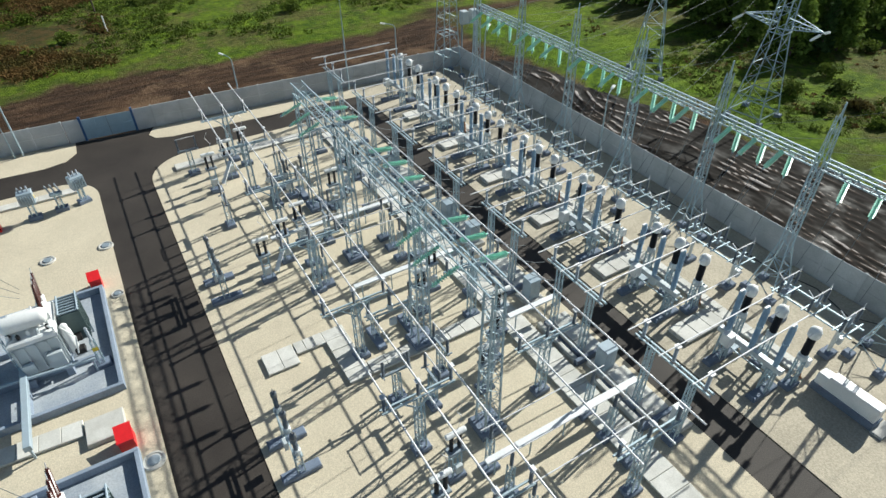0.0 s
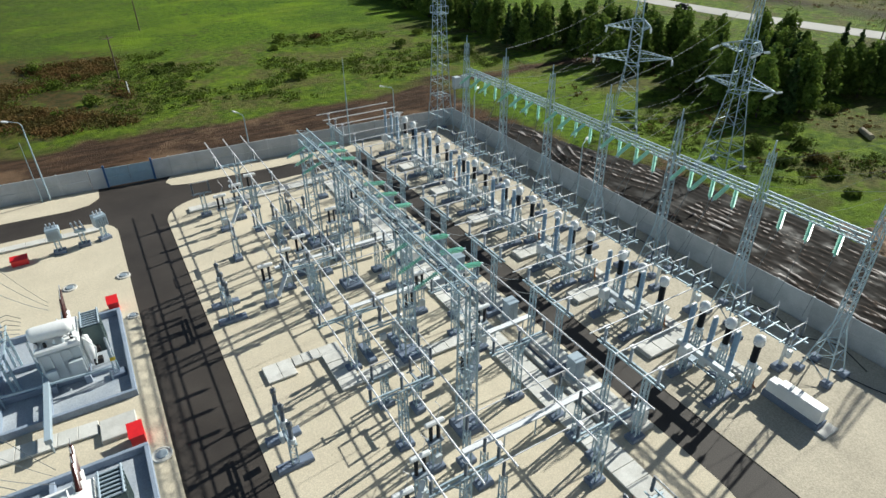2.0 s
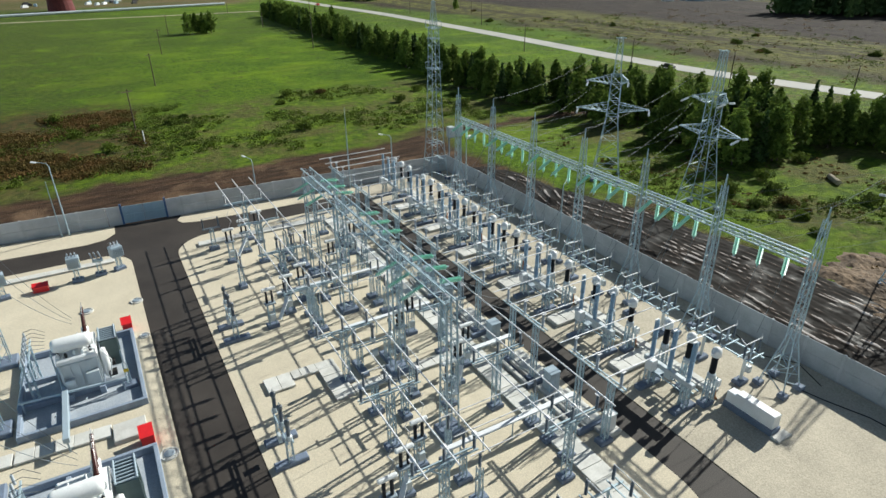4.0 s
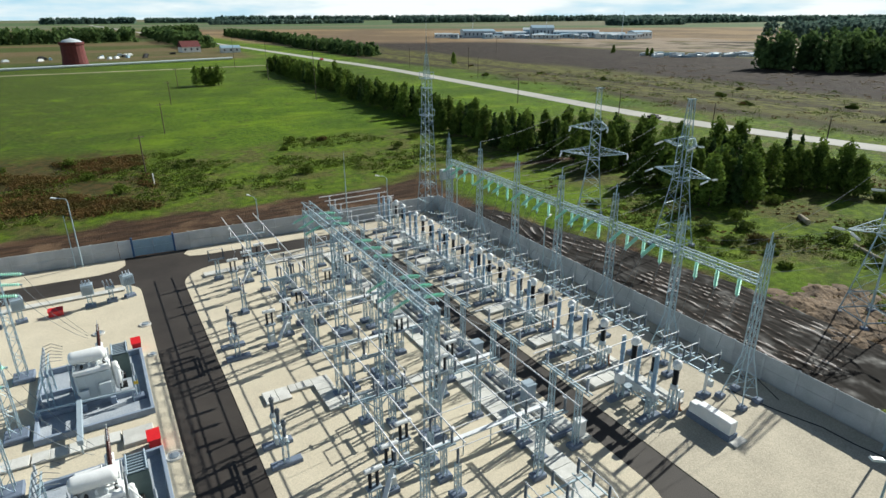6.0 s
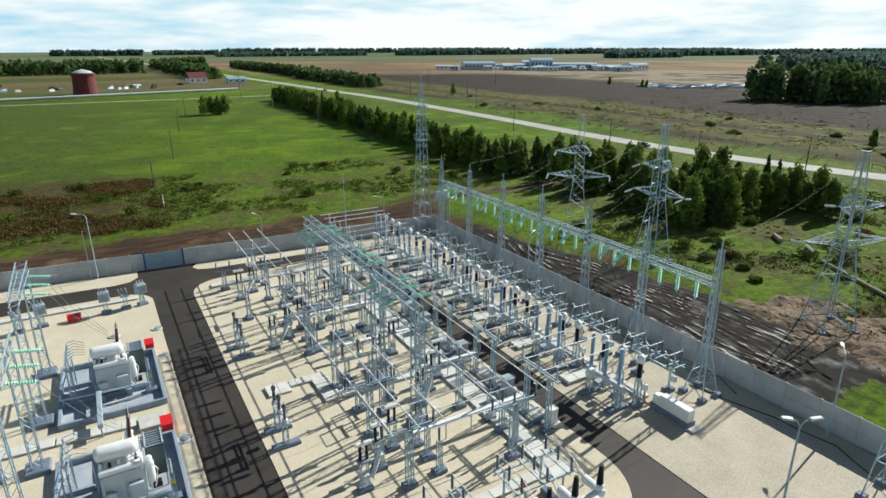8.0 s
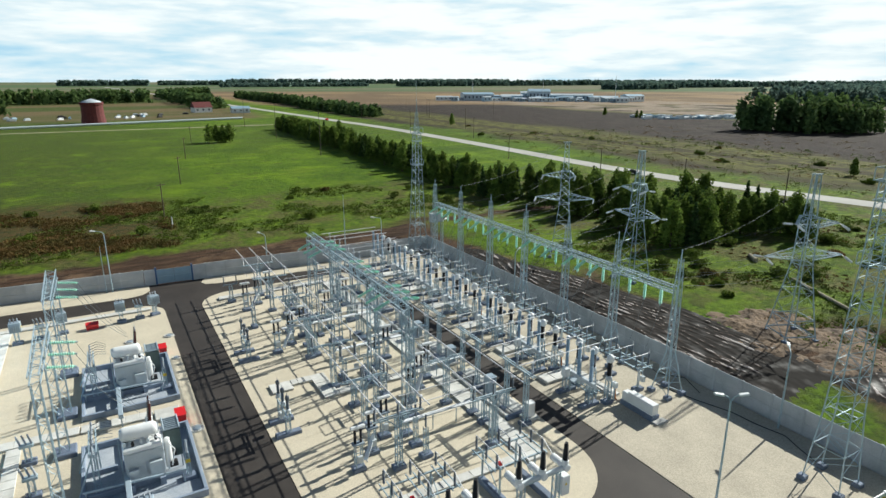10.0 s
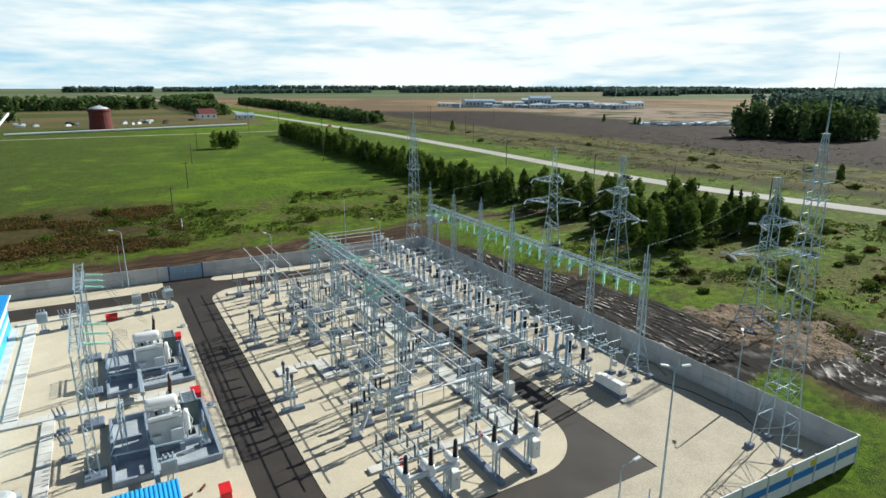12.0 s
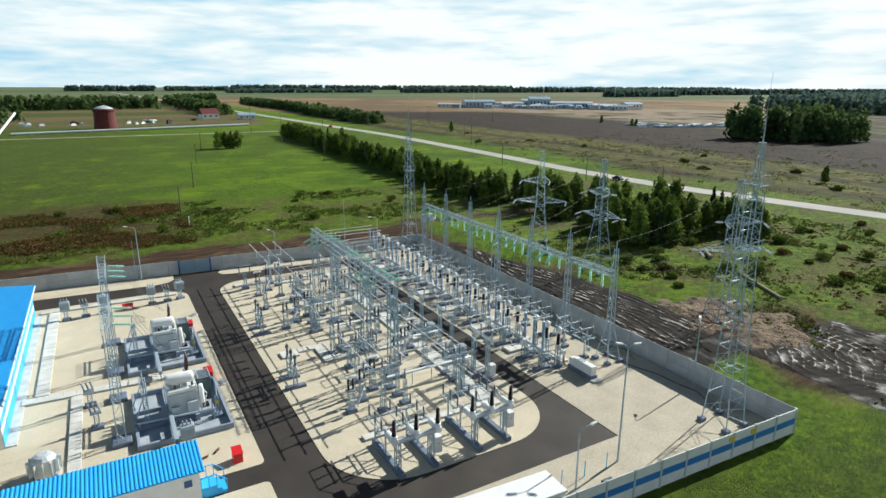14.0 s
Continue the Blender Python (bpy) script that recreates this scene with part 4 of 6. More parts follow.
def cable_vault(x, y, length=4.4):
    """Sunken cable pit beside the trough: kerbs, a step between them and a pale cover slab; dark floor and end kerb
    paint rim shade.
    """
    v = thing("cable_vault", (x, y, 0), "open cable pit with pale kerbs and concrete cover slabs", "cable pit", "cable vaults")
    for u0, u1, h in ((-1.25, -0.95, 0.5), (-0.45, -0.2, 0.38)):
        part("kerb", Shape().box(u0, 0, 0, u1, length, h, 0.03), CONCRETE, v)
    # end kerb and floor coloured dark to paint the shade round the slabs
    part("end_kerb", Shape().box(-1.25, -0.3, 0, 1.35, 0, 0.5, 0.03), FOUND, v)
    part("floor", Shape().box(-0.95, 0, 0.02, -0.45, length, 0.1), FOUND, v, "pit floor in dark blue-grey that paints the slab rim's shade")
    n = 3
    for k in range(n):
        part("cover_slab", Shape().box(-0.2, k * length / n + 0.02, 0, 1.3, (k + 1) * length / n - 0.02, 0.46, 0.04), SLAB, v, "pale concrete cover slab")
    return v


cv = cable_vault(22.3, 12.9, 4.0)
for y in (18.9, 27.0, 35.1, 43.3):
    copy_thing(cv, at(22.3, y))

# long white box on a dark plinth at the end of the bay row
wb = thing("concrete_box", (33.25, 7.6, 0), "long white block enclosure on a dark blue-grey plinth", "block")
part("plinth", Shape().box(-0.5, -2.0, 0.0, 0.5, 2.0, 0.6, 0.03), FOUND, wb, "dark blue-grey concrete plinth")
part("body", Shape().box(-0.42, -1.9, 0.6, 0.38, 1.2, 1.7, 0.05), WHITE, wb)
part("step", Shape().box(-0.42, 1.2, 0.6, 0.38, 1.9, 1.5, 0.05), WHITE, wb)
part("apron", Shape().box(-0.6, -2.7, 0.0, 0.9, -2.0, 0.22, 0.03), CONCRETE, wb)


# ---- dead-tank breakers with their switch frames at the near end ----
def tank_breaker(x, y):
    s = thing("tank_breaker", (x, y, 0), "white dead-tank circuit breaker with three black bushings", "circuit breaker", "tank breakers")
    for sx in (-1.75, 1.55):
        part("plinth", Shape().box(sx - 0.28, -1.0, 0, sx + 0.28, 5.2 if sx < 0 else 4.6, 0.55, 0.05), FOUND, s, "long blue-grey concrete plinth")
    fr = Shape()
    for sx in (-1.75, 1.55):
        fr.lattice((sx, 0, 0.55), (sx, 0, 3.0), 0.42, 0.4, 6, 0.08, 0.04)
    fr.bar((-2.2, 0, 3.0), (2.2, 0, 3.0), 0.14)
    part("stand", fr, STEEL, s)
    for u in (-2.15, 0, 2.15):
        tk = part("tank", Shape().lathe([(0.2, -0.55), (0.3, -0.5), (0.3, 1.2), (0.2, 1.25)], 12, (u, 0, 3.42), (0, 1, 0)), WHITE, s, "white horizontal gas tank")
        part("turret", Shape().lathe([(0.27, 0.0), (0.27, 0.45), (0.2, 0.5)], 12, (u, -0.2, 3.5)), WHITE, tk)
        part("bushing", Shape().sheds(0.24, 0.17, 1.45, 12, 12, (u, -0.2, 4.0), (0, 0, 1), 0.7), BLACK, tk, "black ribbed bushing")
    part("shaft", Shape().bar((-2.3, -0.2, 3.4), (2.3, -0.2, 3.4), 0.34, 10, caps=True), GREYPAINT, s, "white connecting housing")
    part("cabinet", Shape().box(1.75, -0.5, 1.15, 2.45, 0.15, 2.75, 0.05), WHITE, s, "white drive cabinet")
    part("sign", Shape().add([(1.95, -0.506, 2.0), (2.25, -0.506, 2.0), (2.1, -0.506, 2.25)], [(0, 1, 2)]), YELLOW, s, "yellow warning triangle")
    # switch frame behind the tanks
    f2 = Shape()
    for sy in (2.6, 5.0):
        for sx in (-1.75, 1.55):
            f2.bar((sx, sy, 0.3), (sx, sy, 2.9), 0.12)
        f2.bar((-2.7, sy, 2.95), (2.7, sy, 2.95), 0.12)
    for u in (-2.15, 0, 2.15):
        for du in (-0.3, 0.3):
            f2.bar((u + du, 2.2, 3.05), (u + du, 5.5, 3.05), 0.08)
    for sx in (-1.75, 1.55):
        f2.bar((sx, 2.6, 0.6), (sx, 5.0, 2.8), 0.06)
    part("switch_frame", f2, STEEL, s)
    for u in (-2.15, 0, 2.15):
        for sy in (2.5, 3.9, 5.3):
            part("insulator", POST12, None, s, "dark post insulator", m=pose(u, sy, 3.1))
        part("blade", Shape().bar((u, 2.4, 4.28), (u, 5.4, 4.28), 0.07, 6).bar((u, 1.2, 3.6), (u, 2.5, 4.28), 0.05), ALU, s)
    part("drive_box", Shape().box(-0.2, 4.8, 0.9, 0.1, 5.1, 1.4, 0.03), RED, s, "small red drive box")
    return s


tb = tank_breaker(7.7, 1.1)
copy_thing(tb, at(15.8, 1.3))


# ---- transformers ----
def transformer(x, y):
    s = thing("power_transformer", (x, y, 0), "light grey power transformer with white conservator and dark radiators", "transformer", "power transformers")
    tank = Shape().box(-1.3, -1.6, 0.75, 1.3, 1.6, 3.3, 0.22)
    body = part("tank", tank, GREYPAINT, s)
    rib = Shape().box(-0.05, -0.06, 0.95, 0.05, 0.06, 3.15).mesh("rib", GREYPAINT)
    for k in range(7):
        for sx in (-1.34, 1.34):
            part("rib", rib, None, body, m=pose(sx, -1.5 + k * 0.5, 0))
    for k in range(5):
        part("rib", rib, None, body, m=pose(-1.25 + k * 0.62, -1.7, 0, 0, 0, 90))
    part("cover", Shape().box(-1.4, -1.7, 3.28, 1.4, 1.7, 3.66, 0.12), WHITE, s, "white flanged tank cover")
    part("conservator", Shape().lathe([(0.2, -1.36), (0.42, -1.3), (0.52, -1.15), (0.55, -1.0), (0.55, 1.0), (0.52, 1.15), (0.42, 1.3), (0.2, 1.36)], 20, (-0.15, -0.75, 4.5), (1, 0, 0)), WHITE, s, "white cylindrical oil conservator", smooth=True)
    for sx in (-1.2, 1.0):
        part("conservator_stand", Shape().bar((sx, -0.75, 3.6), (sx, -0.75, 4.1), 0.14), GREYPAINT, s)
    for k in range(5):
        part("gauge", Shape().lathe([(0.11, 0), (0.11, 0.3), (0.06, 0.38)], 8, (-1.2 + 0.55 * k, -1.2 - 0.15 * (k % 2), 3.66)), (WHITE, BLACK, WHITE, GREYPAINT, BLACK)[k], s)
    for k in range(2):
        part("fan", Shape().box(1.75, -1.55 + 0.75 * k, 1.0 + 0.5 * k, 2.35, -1.0 + 0.75 * k, 1.4 + 0.5 * k, 0.05), BLACK, s, "black cooling fan box")
    part("ladder", Shape().bar((-1.62, -1.2, 0.5), (-1.62, -1.2, 4.2), 0.05).bar((-1.62, -0.8, 0.5), (-1.62, -0.8, 4.2), 0.05).bar((-1.62, -1.2, 1.5), (-1.62, -0.8, 1.5), 0.04).bar((-1.62, -1.2, 2.5), (-1.62, -0.8, 2.5), 0.04).bar((-1.62, -1.2, 3.5), (-1.62, -0.8, 3.5), 0.04), STEEL, s)
    for k in range(3):
        b = part("bushing", Shape().lathe([(0.2, 0), (0.2, 0.3), (0.14, 0.4)], 12).sheds(0.17, 0.10, 1.6, 13, 12, (0, 0, 0.4), (0, 0, 1), 0.75), BROWN, s, "dark brown porcelain bushing", m=pose(0.75, 0.62 + k * 0.68, 3.75, -14, 6, 0))
        part("turret", Shape().lathe([(0.29, -0.35), (0.29, 0.25), (0.22, 0.32)], 12), WHITE, b, "white bushing turret")
        part("terminal", Shape().bar((0, 0, 2.0), (0, 0, 2.35), 0.05, 6), ALU, b)
    for k in range(3):
        part("small_bushing", Shape().sheds(0.12, 0.07, 0.7, 7, 9, (0, 0, 0)), BLACK, s, "black low-voltage bushing", m=pose(-1.2, -0.9 + 0.6 * k, 3.66))
    for k in range(7):
        fin = part("radiator", Shape().box(1.6, -0.35 + k * 0.30, 1.2, 2.85, -0.20 + k * 0.30, 3.65, 0.03), DARKGREEN, s, "dark grey-green radiator fin")
        part("header", Shape().bar((1.55, -0.27 + k * 0.30, 3.74), (2.9, -0.27 + k * 0.30, 3.74), 0.13, 6, caps=True), CABINET, fin, "grey-blue header tube")
    for a, b in (((1.3, 0.4, 3.3), (2.0, 0.4, 3.74)), ((1.3, 0.8, 1.3), (2.8, 0.8, 1.15)), ((1.65, -0.45, 3.82), (1.65, 1.7, 3.82)), ((2.8, -0.45, 3.82), (2.8, 1.7, 3.82))):
        part("radiator_pipe", Shape().bar(a, b, 0.12, 8), CABINET, s)
    for sx in (1.7, 2.75):
        part("radiator_leg", Shape().bar((sx, -0.3, 0.08), (sx, -0.3, 1.25), 0.1).bar((sx, 1.5, 0.08), (sx, 1.5, 1.25), 0.1), CABINET, s)
    part("tap_changer", Shape().lathe([(0.26, 0.9), (0.29, 1.0), (0.29, 2.9), (0.22, 3.1), (0.22, 3.4), (0.12, 3.5)], 14, (1.75, -1.05, 0)), WHITE, s, "white cylindrical tap changer", smooth=True)
    pipe = Shape().line([(1.3, -1.6, 3.5), (1.3, -1.6, 3.9), (0.4, -0.6, 4.0), (0.3, 0.7, 4.4)], 0.12, 6).line([(-1.0, -1.5, 3.5), (-0.9, -1.3, 3.8), (-0.6, 0.5, 4.3)], 0.1, 6).line([(1.9, -1.6, 1.2), (2.2, -1.6, 2.6), (1.6, -1.4, 3.6)], 0.1, 6)
    part("piping", pipe, WHITE, s, "white oil pipes")
    for k in range(4):
        part("valve_box", Shape().box(-1.2 + 0.7 * k, -0.6 + 0.3 * (k % 2), 3.66, -0.85 + 0.7 * k, -0.2 + 0.3 * (k % 2), 3.9 + 0.1 * k, 0.03), WHITE, s)
    part("control_box", Shape().box(0.3, -2.05, 1.0, 1.2, -1.72, 2.2, 0.03), GREYPAINT, s)
    part("control_box", Shape().box(-1.2, -2.0, 1.1, -0.5, -1.72, 1.9, 0.03), GREYPAINT, s)
    for sx in (-1.1, 1.1):
        part("skid", Shape().box(sx - 0.2, -2.2, 0.07, sx + 0.2, 2.2, 0.75, 0.03), PITBLUE, s)
    return s


def pit(x0, y0, x1, y1):
    s = thing("oil_pit", (x0, y0, 0), "open blue-grey concrete oil pit round a transformer", "oil pit", "oil pits")
    w, d = x1 - x0, y1 - y0
    part("floor", Shape().box(0.25, 0.25, 0.02, w - 0.25, d - 0.25, 0.075), PITFLOOR, s, "stained pale concrete floor")
    for n, b in (("kerb", (0, 0, w, 0.28)), ("kerb", (0, d - 0.28, w, d)), ("kerb", (0, 0.28, 0.28, d - 0.28)), ("kerb", (w - 0.28, 0.28, w, d - 0.28))):
        part(n, Shape().box(b[0], b[1], 0.03, b[2], b[3], 0.62, 0.03), PITBLUE, s)
    part("beam", Shape().box(0.28, 3.7, 0.08, w - 1.2, 3.95, 0.5, 0.02), PITBLUE, s)
    part("beam", Shape().box(0.28, 7.0, 0.08, 2.6, 7.25, 0.5, 0.02), PITBLUE, s)
    part("beam", Shape().box(3.0, 0.28, 0.08, 3.3, d - 0.28, 0.5, 0.02), PITBLUE, s)
    return s


def arrester_row(x, y):
    """Leaning lattice stand with a line of small insulators that feed the transformer."""
    s = thing("arrester_stand", (x, y, 0), "galvanised stand with a row of small arresters", "arrester", "arrester stands")
    fr = Shape()
    for sy in (-1.6, 1.6):
        fr.lattice((0, sy, 0.1), (0, sy, 3.6), 0.4, 0.36, 8, 0.07, 0.04)
    fr.bar((-0.25, -2.1, 3.65), (-0.25, 2.1, 3.65), 0.1).bar((0.25, -2.1, 3.65), (0.25, 2.1, 3.65), 0.1)
    fr.bar((-1.4, -1.9, 0.1), (0, -1.6, 3.6), 0.09).bar((-1.4, 1.9, 0.1), (0, 1.6, 3.6), 0.09)
    part("stand", fr, STEEL, s)
    for k in range(6):
        part("arrester", Shape().sheds(0.1, 0.06, 0.75, 7, 8), PORC_GREY, s, "small grey arrester", m=pose(0, -1.9 + 0.76 * k, 3.7))
        part("jumper", Shape().tube([(0, -1.9 + 0.76 * k, 4.5), (0.7, -1.7 + 0.66 * k, 4.8), (1.5, -1.4 + 0.5 * k, 4.5)], 0.05, 4), WIRE, s)
    return s


def post_sensor(x, y):
    s = thing("neutral_post", (x, y, 0), "slim neutral earthing post with yellow tag", "post")
    part("post", Shape().lattice((0, 0, 0.3), (0, 0, 2.4), 0.3, 0.26, 6, 0.06, 0.035), STEEL, s)
    part("insulator", Shape().sheds(0.11, 0.07, 1.2, 9, 9, (0, 0, 2.4)), PORC_GREY, s)
    part("tag", Shape().box(-0.18, -0.2, 1.6, 0.18, -0.17, 1.9), YELLOW, s, "yellow warning tag")
    part("footing", FOOT, None, s, "blue-grey concrete footing")
    return s


for y0 in (32.3, 15.6):
    pit(-13.8, y0, -5.2, y0 + 11.3)
tr = transformer(-9.2, 37.6)
copy_thing(tr, at(-9.2, 20.9))
ar = arrester_row(-12.6, 38.4)
copy_thing(ar, at(-12.6, 21.7))
ps = post_sensor(-6.2, 35.3)
copy_thing(ps, at(-6.2, 18.6))
for y0 in (35.4, 18.7):
    solid("bus_duct", Shape().box(-10.75, y0 - 6.0, 1.0, -10.35, y0 + 1.2, 1.4, 0.03).bar((-10.55, y0 - 5.8, 0.05), (-10.55, y0 - 5.8, 1.0), 0.12).bar((-10.55, y0 - 2.6, 0.05), (-10.55, y0 - 2.6, 1.0), 0.12), CABINET, "blue-grey enclosed duct leading from a transformer", "duct", "transformer ducts")
    solid("drain_rail", Shape().bar((-13.6, y0 + 0.2, 1.2), (-6.4, y0 - 0.5, 1.2), 0.16).bar((-13.4, y0 + 0.2, 0.1), (-13.4, y0 + 0.2, 1.2), 0.1).bar((-6.6, y0 - 0.5, 0.1), (-6.6, y0 - 0.5, 1.2), 0.1), CABINET, "horizontal grey pipe rail on posts", "pipe", "pit rails")


def red_box(x, y, w, d, h, turn=0):
    s = thing("fire_box", (x, y, 0), "bright red fire sand box on gravel", "fire box", "red fire boxes", turn=turn)
    part("body", Shape().box(-w / 2, -d / 2, 0.04, w / 2, d / 2, h * 0.8, 0.02), RED, s)
    part("lid", Shape().add([(-w / 2 - 0.05, -d / 2 - 0.05, h * 0.78), (w / 2 + 0.05, -d / 2 - 0.05, h * 0.78), (w / 2 + 0.05, d / 2 + 0.05, h), (-w / 2 - 0.05, d / 2 + 0.05, h),
                              (-w / 2 - 0.05, -d / 2 - 0.05, h * 0.83), (w / 2 + 0.05, -d / 2 - 0.05, h * 0.83), (w / 2 + 0.05, d / 2 + 0.05, h + 0.05), (-w / 2 - 0.05, d / 2 + 0.05, h + 0.05)],
                             [(3, 2, 1, 0), (4, 5, 6, 7), (0, 1, 5, 4), (1, 2, 6, 5), (2, 3, 7, 6), (3, 0, 4, 7)]), RED, s)
    return s


red_box(-5.6, 44.3, 0.8, 0.9, 1.2)
red_box(-5.7, 27.8, 0.85, 1.1, 1.25)
red_box(-12.7, 57.0, 1.4, 0.7, 0.8)
red_box(-6.0, 9.9, 0.8, 1.0, 1.2)
for x, y, r in ((-3.9 - 0.5, 49.6, 0.6), (-8.8, 49.9, 0.6), (-4.4, 42.5, 0.45), (-4.6, 25.8, 0.65)):
    mh = thing("manhole", (x, y, 0), "round grey concrete manhole cover in gravel", "manhole", "manholes")
    part("ring", Shape().lathe([(r, 0.0), (r, 0.14), (r * 0.96, 0.17), (r * 0.8, 0.17), (r * 0.8, 0.12)], 20), CONCRETE, mh)
    part("lid", Shape().lathe([(r * 0.55, 0.1), (r * 0.55, 0.19), (r * 0.5, 0.21)], 18), STEEL_DARK, mh)


def aux_device(x, y, kind=0):
    s = thing("auxiliary_unit", (x, y, 0), "small grey pole-mounted auxiliary transformer on a stand" if kind else "small switch unit with leaning insulators on a stand", "auxiliary unit", "auxiliary units")
    part("footing", FOOT, None, s, "blue-grey concrete footing")
    part("post", Shape().lattice((0, 0, 0.4), (0, 0, 1.7), 0.4, 0.4, 4, 0.08, 0.04), STEEL, s)
    if kind:
        b = part("body", Shape().box(-0.6, -0.45, 1.7, 0.6, 0.45, 2.9, 0.05), CABINET, s)
        fin = Shape().box(-0.025, -0.08, 1.8, 0.025, 0.08, 2.7).mesh("fin", CABINET)
        for k in range(6):
            for sy in (-0.52, 0.52):
                part("fin", fin, None, b, m=pose(-0.52 + 0.2 * k, sy, 0))
        for k in (-0.35, 0, 0.35):
            part("bushing", Shape().sheds(0.09, 0.05, 0.5, 6, 8), PORC_GREY, s, m=pose(k, 0, 2.9))
        part("tag", Shape().box(0.61, -0.15, 2.1, 0.63, 0.15, 2.4), YELLOW, s, "yellow warning tag")
    else:
        part("body", Shape().box(-0.5, -0.25, 1.7, 0.5, 0.25, 1.95, 0.03), STEEL, s)
        for k in (-0.4, 0, 0.4):
            part("insulator", Shape().sheds(0.1, 0.06, 0.9, 8, 8), PORC_GREY, s, m=pose(k, 0, 1.95, 0, -12, 0))
    return s


a1, a0 = aux_device(-9.3, 57.4, 1), aux_device(-7.1, 57.7, 0)
copy_thing(a1, at(-5.2, 58.1, 0, 20))
copy_thing(a1, at(-20.6, 56.0, 0, 0))
copy_thing(a0, at(-18.2, 56.4))
copy_thing(a1, at(-15.9, 56.9, 0, 10))
copy_thing(a0, at(-17.6, 27.2))
copy_thing(a0, at(-17.0, 22.0))
copy_thing(a1, at(-9.6, 13.4))
reactor = thing("arc_reactor", (-21.0, 15.6, 0), "grey round-cornered arc suppression reactor", "reactor")
part("tank", Shape().lathe([(0.9, 0.4), (0.95, 0.5), (0.95, 1.9), (0.7, 2.2), (0.4, 2.3)], 12), GREYPAINT, reactor)
for k in range(12):
    part("fin", Shape().box(0.95, -0.04, 0.6, 1.3, 0.04, 1.8, m=pose(0, 0, 0, 0, 0, 30 * k)), GREYPAINT, reactor)
part("skid", Shape().box(-0.9, -0.7, 0.05, 0.9, 0.7, 0.4), PITBLUE, reactor)


# ---- yard lamps and lightning masts ----
def street_lamp(x, y, h, turn=0, arms=1):
    s = thing("street_lamp", (x, y, 0), "slim grey steel yard lamp with curved arm" if arms == 1 else "tall grey floodlight pole with paired heads", "lamp", "yard lamps", turn=turn)
    part("pole", Shape().bar((0, 0, 0), (0, 0, h - 0.5), 0.2, 8, 0.11), STEEL, s)
    for k in range(arms):
        q = (-1) ** k
        arm = part("arm", Shape().tube([(0, 0, h - 0.55), (0.2 * q, 0, h - 0.2), ((1.3 if arms == 1 else 0.6) * q, 0, h)], 0.08, 6), STEEL, s)
        part("head", Shape().box(-0.32, -0.14, -0.06, 0.32, 0.14, 0.06, 0.03, pose(((1.5 if arms == 1 else 0.8) * q), 0, h, 0, -8 * q, 0)), WHITE, arm, "white lamp head")
    return s


for x, y, h, r, n in ((42.2, -0.9, 7.9, 40, 1), (24.2, -7.1, 11.7, 150, 2), (18.2, -8.2, 5.9, 0, 1), (41.2, 38.8, 7.4, 30, 1), (33.6, 68.9, 7.2, 150, 1), (13.6, 72.0, 6.0, 120, 1), (-9.9, 71.3, 9.6, 160, 1), (41.6, 60.5, 7.4, 40, 1)):
    street_lamp(x, y, h, r, n)
solid("flag_pole", Shape().bar((-10.7, 71.2, 0), (-10.7, 71.2, 7.3), 0.14, 8, 0.07), STEEL, "plain thin grey pole", "pole")
solid("lightning_rod", Shape().bar((26.6, 68.9, 0), (26.6, 68.9, 7), 0.22, 8, 0.14).bar((26.6, 68.9, 7), (26.6, 68.9, 12.0), 0.12, 6, 0.04), STEEL, "tall thin lightning rod", "lightning rod")


def lightning_mast(x, y, q, turn=0):
    """Square lattice mast in three stages with galleries, a spire, a rod and a thin tip; q scales its height."""
    s = thing("lightning_mast", (x, y, 0), "tall narrow galvanised lattice lightning mast", "mast", "lightning masts", turn=turn)
    z1, z2, z3, z4, z5 = 6.4 * q, 18.4 * q, 24.5 * q, 28.3 * q, 30.8 * q
    part("lower_section", Shape().lattice((0, 0, 0.4), (0, 0, z1), 2.8, 2.0, 4, 0.085, 0.06), STEEL, s)
    part("middle_section", Shape().lattice((0, 0, z1), (0, 0, z2), 2.0, 1.25, 11, 0.075, 0.055), STEEL, s)
    part("upper_section", Shape().lattice((0, 0, z2), (0, 0, z3), 1.25, 1.05, 7, 0.07, 0.05), STEEL, s)
    part("spire", Shape().lattice((0, 0, z3), (0, 0, z4), 0.8, 0.28, 6, 0.055, 0.035), STEEL, s)
    part("rod", Shape().bar((0, 0, z4), (0, 0, z5), 0.15, 6, 0.08).box(-0.25, -0.25, z4 - 0.06, 0.25, 0.25, z4), STEEL, s)
    part("tip", Shape().bar((0, 0, z5), (0, 0, 34.4 * q), 0.045, 5, 0.02), STEEL, s)
    for zz, u in ((z1, 1.05), (z2, 0.85), (z3 - 1.4, 0.68), (z3, 0.8)):
        pf = part("platform", Shape().tube([(-u, -u, zz), (u, -u, zz), (u, u, zz), (-u, u, zz), (-u, -u, zz)], 0.09).bar((-u, 0, zz), (u, 0, zz), 0.07).bar((0, -u, zz), (0, u, zz), 0.07), STEEL, s)
        if zz > z1 and zz != z3 - 1.4:
            part("rail", Shape().tube([(-u, -u, zz + 0.9), (u, -u, zz + 0.9), (u, u, zz + 0.9), (-u, u, zz + 0.9), (-u, -u, zz + 0.9)], 0.05), STEEL, pf)
            for sx in (-u, u):
                for sy in (-u, u):
                    part("rail_post", Shape().bar((sx, sy, zz), (sx, sy, zz + 0.9), 0.05), STEEL, pf)
    for sx in (-1.4, 1.4):
        for sy in (-1.4, 1.4):
            part("footing", footm, None, s, "blue-grey concrete footing", m=pose(sx, sy, 0))
    return s


